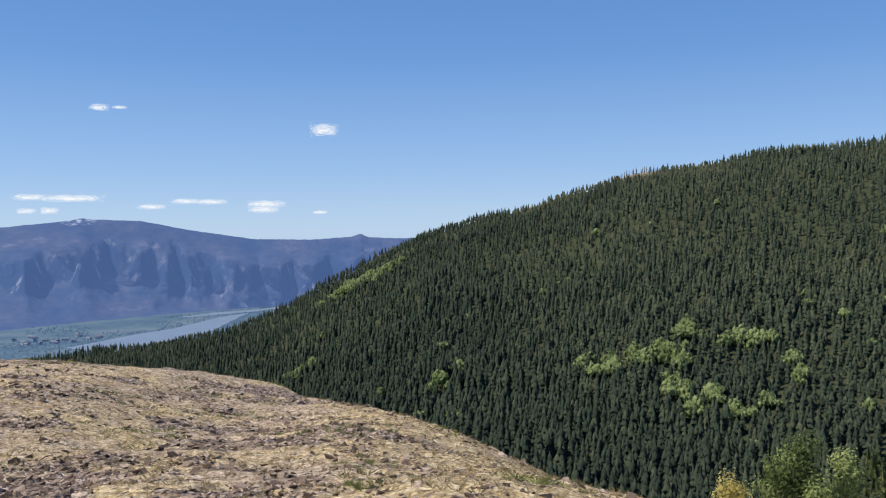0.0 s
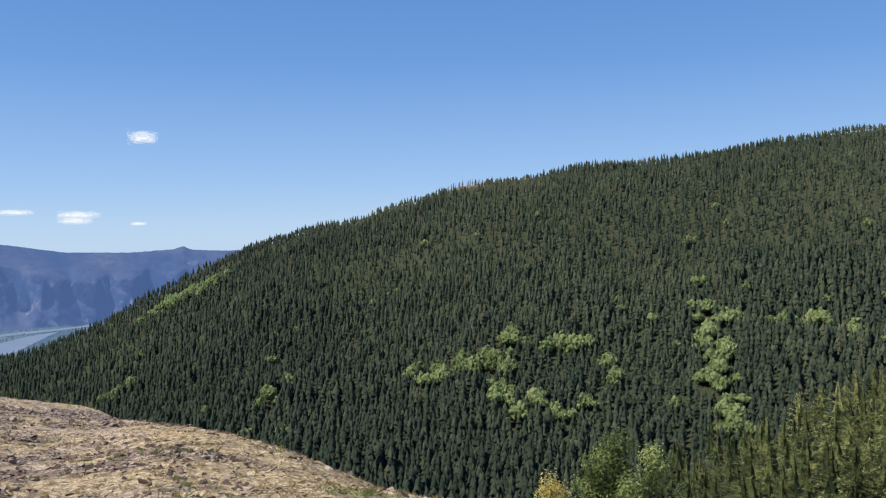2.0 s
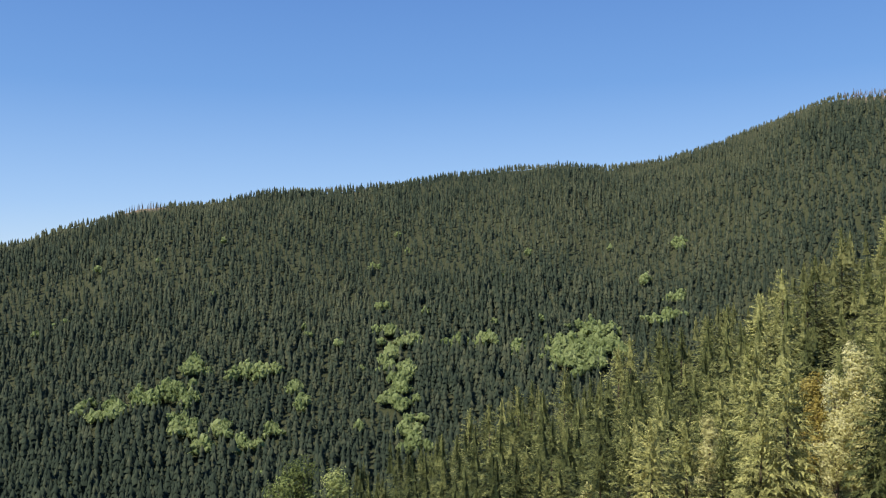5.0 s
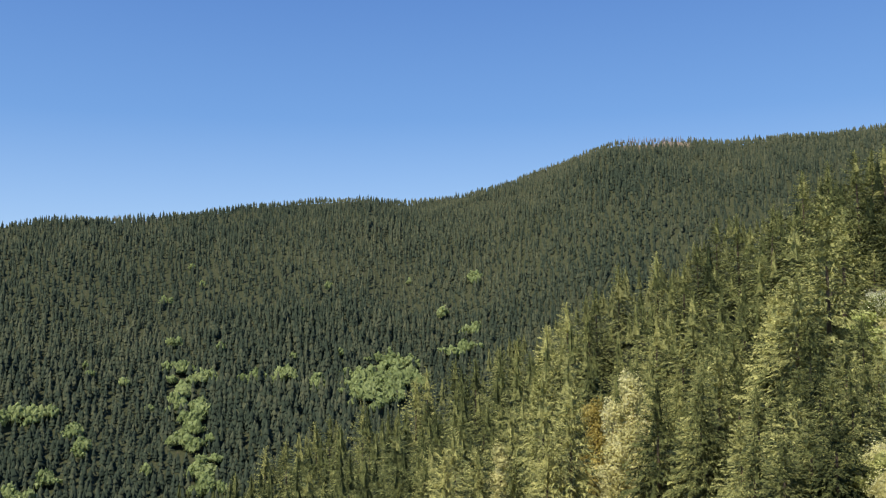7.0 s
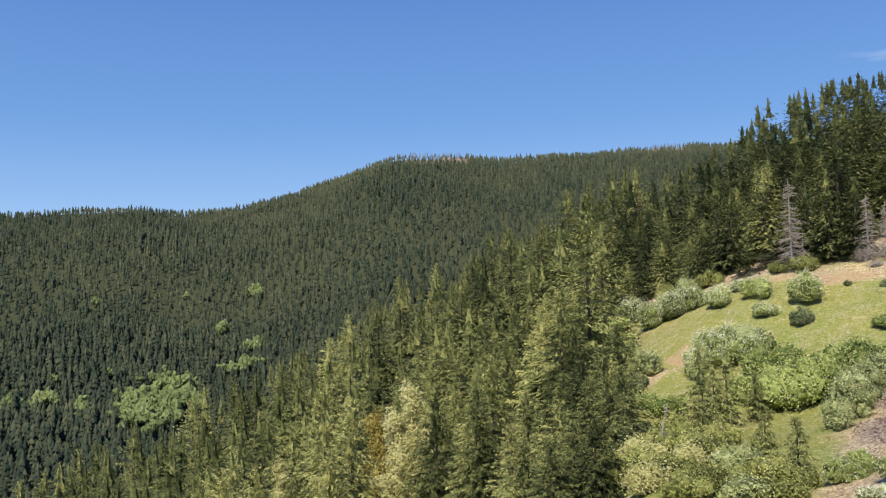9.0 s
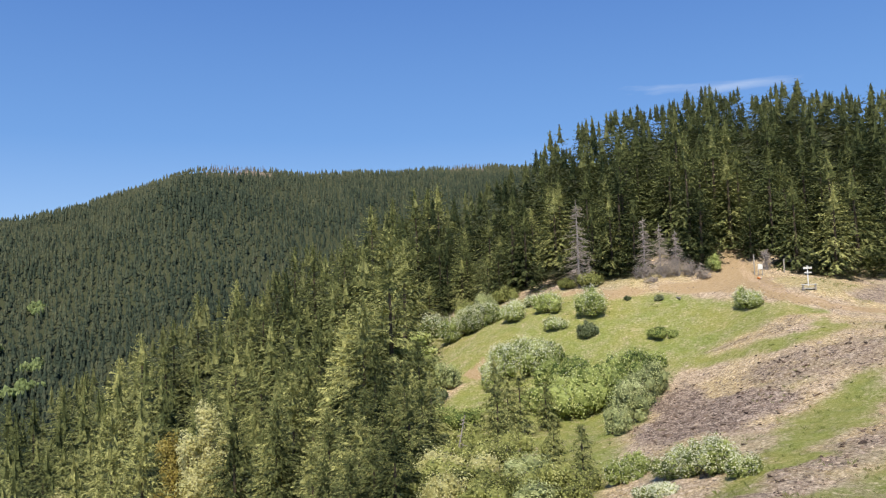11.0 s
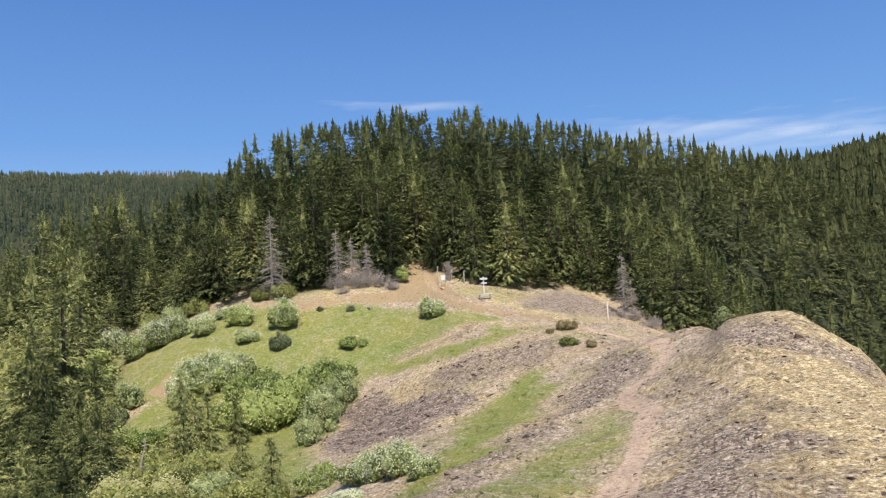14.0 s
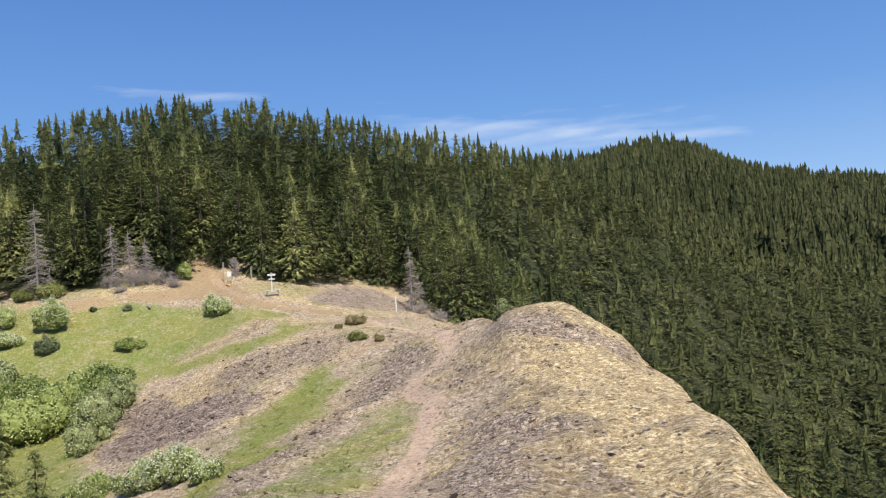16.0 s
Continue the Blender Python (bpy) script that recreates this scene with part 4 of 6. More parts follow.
def build_mountain():
    sk = [(-50, 0.2), (-36, 0.3), (-27.7, 0.6), (-23.7, 1.0), (-23.2, 1.14), (-22.6, 1.04), (-19.7, 0.9), (-16.9, 0.3), (-12.6, -0.4), (-8.9, -0.5), (-6.2, -0.35), (-5.6, -0.16), (-5.1, -0.38), (-3.6, -0.5), (5, -0.6), (14, -0.8)]
    bs = np.arange(-50, 14, 0.16)
    el = np.interp(bs, *zip(*sk)) + 0.03 * fbm(bs * 3, bs * 0, 5)
    foot = np.interp(bs, [-50, -28, -20, -12, -4, 14], [3600, 3750, 4050, 4300, 4450, 4450])
    Bm, Vm = np.meshgrid(bs, np.linspace(0, 1, 110))
    top = 4920.0
    spur = fbm(Bm * 0.16 + 0.35 * Vm, Vm * 1.1 + 2, 81, 4)
    ravine = np.abs(fbm(Bm * 0.42 + 0.8 * spur, Vm * 1.6, 85, 4))
    # rows of pointed buttresses half way up
    warp = Bm + 2.6 * fbm(Bm * 0.22, Vm * 0.6, 87) + 0.7 * fbm(Bm * 0.9, Vm * 2, 88)
    tooth = np.abs((warp / 3.1) % 1.0 - 0.5) * 2 * (0.55 + 0.9 * np.abs(fbm(Bm * 0.2, Bm * 0, 86)))
    rim = 0.44 + 0.34 * fbm(Bm * 0.16, Bm * 0, 89) + 0.22 * tooth
    step = smooth(-0.24, 0.0, Vm - rim + 0.10 * fbm(Bm * 1.3, Vm * 5, 93))
    prof = 0.52 * Vm + 0.24 * step + 0.08 * smooth(0.0, 0.5, Vm) + 0.16 * smooth(0.6, 1.0, Vm)
    zt = np.tan(np.radians(el)) * top
    Zm = RIVER + (zt[None] - RIVER) * prof
    D = foot[None] + (top - foot[None]) * Vm + (110 * spur - 45 * ravine + 150 * (tooth - 0.5) * smooth(0.9, 0.45, Vm)) * (Vm * (1 - Vm) * 4)
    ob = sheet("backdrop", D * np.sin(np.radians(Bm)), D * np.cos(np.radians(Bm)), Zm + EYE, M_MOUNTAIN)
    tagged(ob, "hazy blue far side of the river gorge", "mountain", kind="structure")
    Bm, Dm = np.meshgrid(np.arange(-50, 14, 0.5), np.linspace(2300, 4600, 60))
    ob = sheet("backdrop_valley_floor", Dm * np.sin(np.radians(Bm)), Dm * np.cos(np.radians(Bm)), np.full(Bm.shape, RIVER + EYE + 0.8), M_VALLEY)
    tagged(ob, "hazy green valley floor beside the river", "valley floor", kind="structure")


RIVERBANK = [(-24.3, 3050), (-22.9, 2905), (-20.3, 2835), (-18.2, 2925), (-16.6, 3085), (-14.9, 3456), (-13.6, 3850), (-13.0, 4000), (-14.9, 3856), (-16.5, 3636), (-18.1, 3443), (-20.2, 3329), (-21.9, 3199), (-23.4, 3097)]
SLOUGH = [(-17.4, 3940), (-15.3, 4080), (-13.1, 4142), (-11.3, 4240), (-9, 4330), (-9, 4260), (-11.3, 4148), (-13.1, 4033), (-15.3, 3960), (-17.1, 3890)]


def build_water(shore, label):
    bm = bmesh.new()
    face = bm.faces.new([bm.verts.new((x, y, RIVER + EYE + 1.8)) for x, y in polar(shore)])
    bmesh.ops.triangulate(bm, faces=[face])
    bmesh.ops.recalc_face_normals(bm, faces=bm.faces)
    if bm.faces[:][0].normal.z < 0:
        bmesh.ops.reverse_faces(bm, faces=bm.faces)
    me = bpy.data.meshes.new("water")
    bm.to_mesh(me)
    me.materials.append(M_WATER)
    tagged(new("water", me), label, "river", kind="structure")


build_mountain()
build_water(RIVERBANK, "pale blue river in the valley")
build_water(SLOUGH, "narrow pale side channel of the river")


# ---- tools for things ----
def part(name, data, material, parent, label=""):
    """One mesh under a thing; data is a bmesh or a pair of vertex and face arrays."""
    if isinstance(data, tuple):
        me = mesh_from(name, data[0], data[1], [material])
    else:
        me = bpy.data.meshes.new(name)
        data.to_mesh(me)
        data.free()
        me.materials.append(material)
    ob = new(name, me)
    ob.parent = parent
    if label:
        ob["label"] = label
    return ob


def tinted(ob, values):
    me = ob.data
    me.attributes.new("tint", "FLOAT", "POINT").data.foreach_set("value", np.broadcast_to(values, len(me.vertices)).astype(np.float32))
    return ob


def thing(name, x, y, z, label, category, group="", turn=0.0):
    ob = new(name)
    ob.matrix_basis = pose(x, y, z, 0, 0, turn)
    return tagged(ob, label, category, group)


def stick(bm, a, b, r0, r1, sides=5):
    """A tapered round stick between two points."""
    a, b = Vector(a), Vector(b)
    q = (b - a).to_track_quat("Z", "Y")
    rings = []
    for c, r in ((a, r0), (b, r1)):
        rings.append([bm.verts.new(c + q @ Vector((r * math.cos(6.2832 * k / sides), r * math.sin(6.2832 * k / sides), 0))) for k in range(sides)])
    for k in range(sides):
        bm.faces.new((rings[0][k], rings[0][(k + 1) % sides], rings[1][(k + 1) % sides], rings[1][k]))
    bm.faces.new(rings[1])
    bm.faces.new(rings[0][::-1])


def block(bm, x, y, z, sx, sy, sz, chamfer=0.008):
    """A plank or board with eased edges, centred at x, y, z."""
    made = bmesh.ops.create_cube(bm, size=1.0, matrix=Matrix.Translation((x, y, z)) @ Matrix.Diagonal((sx, sy, sz, 1)))
    edges = list({e for v in made["verts"] for e in v.link_edges})
    bmesh.ops.bevel(bm, geom=edges, offset=chamfer, segments=1, affect="EDGES")


def leaf_cloud(lobes, count, size, g, shell=0.55, loose=0.22):
    """Folded leaf sprays filling a set of lobes (x, y, z, radius, height)."""
    lobes = np.asarray(lobes, float)
    weight = lobes[:, 3] ** 2
    pick = g.choice(len(lobes), count, p=weight / weight.sum())
    d = g.normal(size=(count, 3))
    d /= np.linalg.norm(d, axis=1)[:, None]
    rad = shell + (1 - shell) * g.random(count) ** 0.6
    L = lobes[pick]
    c = L[:, :3] + d * rad[:, None] * np.column_stack([L[:, 3], L[:, 3], L[:, 4]]) * (1 + loose * g.normal(size=(count, 1)).clip(-1.2, 1.8))
    c[:, 2] = np.maximum(c[:, 2], 0.05)
    nrm = 1.2 * d + 0.55 * g.normal(size=(count, 3)) + np.array([0, 0, 0.4])
    nrm /= np.linalg.norm(nrm, axis=1)[:, None]
    t = np.cross(nrm, g.normal(size=(count, 3)))
    t /= np.linalg.norm(t, axis=1)[:, None]
    s = np.cross(nrm, t)
    w = size * g.uniform(0.6, 1.4, (count, 1))
    fold = nrm * w * 0.25
    V = np.stack([c - t * w, c + s * w * 0.6 - fold, c + t * w, c - s * w * 0.6 - fold], 1).reshape(-1, 3)
    k = np.arange(count)[:, None] * 4
    F = np.concatenate([k + np.array([0, 1, 2]), k + np.array([0, 2, 3])])
    return V, F


def lobe_tints(V, lobes, g):
    """A shade of its own for the leaves of each lobe."""
    mid, at_lobe = V.reshape(-1, 4, 3).mean(1), np.asarray(lobes, float)[:, :3]
    own = np.argmin(((mid[:, None] - at_lobe[None]) ** 2).sum(-1), axis=1)
    return np.repeat(g.uniform(0.05, 0.9, len(lobes))[own], 4)


def lobes_for(w, h, g, n):
    """Uneven lobes of a bush as wide as w and as high as h."""
    out = []
    for k in range(n):
        a, d = g.uniform(0, 6.28), w * 0.5 * g.uniform(0.15, 0.72)
        r = w * g.uniform(0.10, 0.21)
        top = h * (1 - 0.55 * (2 * d / w) ** 2) * g.uniform(0.8, 1.05)
        hh = min(max(top * 0.45, 0.2), r * 1.4)
        out.append((d * math.cos(a), d * math.sin(a), max(top - hh, hh * 0.5), r, hh))
        if top > 2.2 * hh:
            out.append((d * math.cos(a) * 0.9, d * math.sin(a) * 0.9, top * 0.35, r * 0.95, top * 0.35))
    return out


def shrub(name, b, r, w, h, leaf, label, category="shrub", blossom=0.0, seed=0, group="", leafsize=0.115, dense=1.0, twigs=M_TWIG, lean=0.0):
    """A bush of stems, leaf sprays and, where it flowers, blossom."""
    g = np.random.default_rng(1000 + seed)
    w, h = w * 1.12, h * 0.84
    x, y, z = at(b, r)
    ob = thing(name, x, y, z - 0.05, label, category, group, g.uniform(0, 360) if lean == 0 else 0)
    lobes = lobes_for(w, h, g, int(max(8, min(26, w * 4.5))))
    bm = bmesh.new()
    for lx, ly, lz, lr, lh in lobes:
        mid = Vector((lx * 0.35, ly * 0.35, lz * 0.55))
        stick(bm, (g.normal() * 0.08, g.normal() * 0.08, -0.1), mid, 0.03 + 0.012 * h, 0.02 + 0.006 * h, 4)
        stick(bm, mid, (lx, ly, lz + lh * 0.3), 0.02 + 0.006 * h, 0.008, 4)
        for q in range(3):
            stick(bm, (lx * 0.8, ly * 0.8, lz * 0.85), (lx + lr * g.normal() * 0.5, ly + lr * g.normal() * 0.5, lz + lh * g.uniform(0.2, 0.9)), 0.012, 0.004, 3)
    part("woody_frame", bm, twigs, ob)
    n = int(dense * min(4600, max(200, 0.55 * (w * w * 1.6 + w * h * 3.0) / leafsize ** 2)))
    V, F = leaf_cloud(lobes, n, leafsize, g, 0.7, 0.22 if dense == 1.0 else 0.4)
    shades = lobe_tints(V, lobes, g)
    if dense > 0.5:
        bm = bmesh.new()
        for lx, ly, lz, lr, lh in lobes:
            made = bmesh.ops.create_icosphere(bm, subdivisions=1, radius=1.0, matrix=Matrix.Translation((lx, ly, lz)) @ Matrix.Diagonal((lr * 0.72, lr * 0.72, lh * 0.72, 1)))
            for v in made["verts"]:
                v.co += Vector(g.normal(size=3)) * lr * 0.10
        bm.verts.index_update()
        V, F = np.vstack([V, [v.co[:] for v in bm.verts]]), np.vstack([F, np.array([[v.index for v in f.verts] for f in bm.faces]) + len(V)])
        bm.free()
    # inner lobes get the darkest leaf tone, painting shade inside the bush
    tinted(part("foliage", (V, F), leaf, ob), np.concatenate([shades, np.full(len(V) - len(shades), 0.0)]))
    if blossom:
        up = [(q[0], q[1], q[2] + q[4] * 0.25, q[3] * 1.03, q[4] * 0.85) for q in lobes]
        tinted(part("blossom", leaf_cloud(up, int(n * blossom * 1.4), leafsize * 0.60, g, 0.95), M_BLOSSOM, ob, "cream white flower clusters"), 0.6)
    return ob


# ---- conifers ----
def conifer(h, rad, seed, boughs=200, tint=0.5, sprays=9, spread=0.8, twigs=0):
    """A spruce with its stem and a crown of drooping boughs, standing at the origin."""
    ob = new("conifer_tree")
    tagged(ob, "olive green spruce with drooping boughs at the wood's edge", "tree", "conifers round the meadow")
    bm = bmesh.new()
    zs = np.linspace(-0.5, h * 0.97, 6)
    for k in range(5):
        r0, r1 = (0.017 * h * (1 - max(q, 0) / h) + 0.02 for q in (zs[k], zs[k + 1]))
        stick(bm, (0, 0, zs[k]), (0, 0, zs[k + 1]), r0, r1, 6)
    part("trunk", bm, M_BARK, ob)
    tinted(part("crown", conifer_shape(h, rad, boughs, seed, 0.03, sprays, spread, twigs), M_NEEDLE, ob), tint)
    return ob


def far_woods():
    # the long ridge across the gully
    shapes = [fir_shape(4, 4, s) for s in range(12)]
    low, high = scatter(-40, 86, 330, 850, 6.0), scatter(-40, 86, 850, 1500, 7.8)
    X, Y, B, R = (np.concatenate(q) for q in zip(low, high))
    top = np.interp(B, crest_b, crest_d)
    keep = (R < top + 10) & (R > np.interp(B, [-40, 20, 45, 60, 86], [330, 380, 400, 480, 650]))
    glade = np.zeros(len(X), bool)
    for b, r, s in GLADES:
        side, ahead = R * np.radians(B - b), R - r
        glade |= (side / (s * 1.0)) ** 2 + (np.where(ahead < 0, ahead / (s + 7), ahead / s)) ** 2 < rng.uniform(0.45, 1.25, len(R))
    glade |= rng.random(len(X)) < 0.9 * bald(B, R)
    X, Y, B, R, top = (q[keep & ~glade] for q in (X, Y, B, R, top))
    H = (9.0 + 8.0 * rng.random(len(X)) ** 1.2) * (1 - 0.22 * smooth(220, 0, top - R)) * (1 + 0.5 * fbm(X / 90, Y / 90, 61))
    dry = smooth(170, 20, top - R) * smooth(-0.15, 0.2, fbm(X / 80, Y / 80, 63))
    dry = np.clip(dry + 0.7 * smooth(48, 56, B) * smooth(150, 20, top - R), 0, 1)
    # bearing and lower-slope terms paint frontal sun and haze into the tint
    tint = np.clip(0.28 - 0.16 * smooth(12, -4, B) + 0.45 * fbm(X / 120, Y / 120, 67) + rng.uniform(-0.24, 0.24, len(X)) + 0.62 * dry + 0.22 * smooth(28, 50, B) + 0.12 * smooth(850, 560, R) * smooth(14, 28, B), 0, 1)
    H, W = 0.95 * H * (1 - 0.2 * dry), rng.uniform(2.9, 4.1, len(X)) * (0.45 + 0.55 * H / 12) * (1 - 0.28 * smooth(650, 1000, R))
    small = [fir_shape(3, 3, 20 + s) for s in range(10)]
    near = R + rng.uniform(-110, 110, len(R)) < 860
    for name, m, some in (("slope_conifer_forest", near, shapes), ("ridge_conifer_forest", ~near, small)):
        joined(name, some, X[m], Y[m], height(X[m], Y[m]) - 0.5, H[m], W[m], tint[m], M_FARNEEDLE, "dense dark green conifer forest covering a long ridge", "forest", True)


def crest_snags():
    """Thin dead trees on the bare places along the top of the ridge."""
    X, Y, B, R = scatter(10, 80, 1100, 1480, 7.0)
    keep = (rng.random(len(X)) < 0.55 * bald(B, R)) & (R < np.interp(B, crest_b, crest_d) + 8)
    X, Y = X[keep], Y[keep]
    H = rng.uniform(5, 11, len(X))
    joined("dead_crest_trees", [fir_shape(3, 3, 60 + s) for s in range(6)], X, Y, height(X, Y) - 0.5, H, rng.uniform(0.7, 1.3, len(X)), rng.random(len(X)), M_SNAGGREY, "thin bleached dead trees on the bare top of the ridge", "forest")


# clumps of broad-leaved trees among the firs: bearing, distance, spread
GLADES = [(11.2, 636, 13), (13.3, 647, 13), (14.9, 650, 11), (15.9, 680, 11), (15.7, 639, 9), (19.1, 674, 11), (20.6, 675, 8), (22.5, 644, 9), (23.0, 616, 7), (15.4, 603, 10), (16.3, 576, 10), (17.7, 595, 8), (21.1, 586, 7), (19.3, 572, 9), (9.1, 656, 6),
          (-7.1, 1161, 20), (-5.6, 1140, 26), (-4.0, 1088, 18), (-10.0, 859, 11), (-8.9, 867, 9), (-0.3, 647, 9), (1.0, 672, 8)]
GLADES += [(42.2, 704, 24), (43.6, 716, 18), (42.7, 732, 16), (41.0, 675, 17), (40.6, 700, 12), (28.9, 735, 13), (29.0, 701, 14), (29.5, 672, 12), (29.6, 645, 12), (29.5, 615, 12), (29.9, 585, 11), (30.2, 560, 10), (30.4, 722, 9), (33.4, 711, 10), (35.7, 707, 11), (37.4, 688, 8), (47.3, 765, 12), (28.4, 784, 6), (48.0, 800, 8), (27.9, 880, 6), (48.2, 927, 9), (46.0, 842, 7)]


def maple_shape(seed):
    """A far broad-leaved crown, one unit high and one in radius, of overlapping leafy puffs."""
    g = np.random.default_rng(seed)
    lobes = []
    for k in range(9):
        a, d = 2.4 * k, 0.62 * math.sqrt(k / 9)
        lobes.append((d * math.cos(a), d * math.sin(a), g.uniform(0.25, 0.5) + 0.35 * (1 - d), g.uniform(0.3, 0.44), g.uniform(0.13, 0.19)))
    V, F = leaf_cloud(lobes, 80, 0.12, g, 0.85, 0.35)
    bm = bmesh.new()
    for x, y, z, r, h in lobes:
        made = bmesh.ops.create_icosphere(bm, subdivisions=1, radius=1.0, matrix=Matrix.Translation((x, y, z)) @ Matrix.Diagonal((r * 0.78, r * 0.78, h * 0.9, 1)))
        for v in made["verts"]:
            v.co += Vector(g.normal(size=3)) * r * 0.17
    bm.verts.index_update()
    V, F = np.vstack([V, [v.co[:] for v in bm.verts]]), np.vstack([F, np.array([[v.index for v in f.verts] for f in bm.faces]) + len(V)])
    bm.free()
    return V, F


def broadleaf_clumps():
    shapes = [maple_shape(s) for s in range(8)]
    X, Y = [], []
    for b, r, s in GLADES:
        gx, gy = polar([(b, r)])[0]
        n = max(4, int(s * s / 8))
        a, d = rng.uniform(0, 6.283, n), s * 0.72 * np.abs(rng.normal(size=n)).clip(0, 1.9)
        X.append(gx * (1 - 3 / r) + d * np.cos(a)), Y.append(gy * (1 - 3 / r) + d * np.sin(a))
    X, Y = np.concatenate(X), np.concatenate(Y)
    sx, sy, _, _ = scatter(-12, 50, 450, 1000, 34)
    few = rng.random(len(sx)) < 0.08 + 0.4 * fbm(sx / 70, sy / 70, 77)
    X, Y = np.concatenate([X, sx[few]]), np.concatenate([Y, sy[few]])
    H = rng.uniform(9, 13, len(X))
    joined("broadleaf_trees", shapes, X, Y, height(X, Y) + 0.4, H, H * rng.uniform(0.40, 0.60, len(X)), np.clip(0.5 + 0.9 * fbm(X / 14, Y / 14, 79) + rng.uniform(-0.3, 0.3, len(X)), 0, 1), M_MAPLE, "fresh light green broadleaf trees among the dark firs", "forest")


# tall spruces on the slope below the meadow: bearing, distance, height
SPRUCES = [(34.0, 150, 16.5), (35.6, 150, 15.8), (37.6, 150, 17.2), (38.3, 150, 17.6), (40.5, 150, 18.1), (44.1, 150, 18.6), (45.0, 150, 19.6), (46.7, 150, 18.5), (48.1, 141, 16.9), (49.8, 137, 16.6), (50.9, 139, 16.4), (53.0, 140, 15.1), (54.4, 147, 15.7), (56.3, 153, 15.1), (57.8, 169, 16.5), (60.3, 170, 16.1), (61.9, 142, 16.4), (62.9, 168, 13.9), (64.0, 169, 16.6), (65.4, 145, 16.5), (67.2, 131, 15.8), (69.3, 154, 15.9)]
SPRUCES += [(70.3, 123, 14.7), (70.7, 150, 15.8), (72.4, 133, 16.2), (73.2, 137, 15.2), (73.8, 135, 15.3), (41.1, 144, 14.2), (48.6, 123, 12.0), (52.0, 120, 14.6), (53.9, 130, 11.3), (55.9, 140, 14.3), (60.0, 124, 14.9), (61.8, 111, 12.6), (63.6, 97, 14.7), (65.6, 98, 13.3), (67.2, 95, 11.9), (69.2, 68, 11.2), (65.0, 78, 12.1), (63.2, 92, 12.8), (61.4, 102, 12.0), (66.7, 72, 10.4)]
SPRUCES += [(68.8, 60, 8.3), (64.2, 73, 9.7), (62.0, 75, 10.9), (44.4, 107, 13.9), (47.1, 103, 13.5), (42.5, 66, 14.8), (39.6, 109, 14.9), (37.0, 121, 14.0), (52.3, 67, 14.0), (53.9, 102, 11.6), (50.4, 70, 12.2), (48.2, 68, 14.0), (66.3, 59, 9.0), (67.6, 56, 8.6), (69.6, 57, 8.4), (71.2, 60, 7.6), (70.4, 52, 7.0), (67.9, 50, 7.6), (72.2, 66, 7.4), (65.2, 53, 8.0), (72.4, 55, 5.6), (69.0, 47, 6.0), (70.4, 45.5, 5.4), (71.5, 51, 6.2), (67.4, 45, 6.0), (65.6, 47.5, 7.0)]


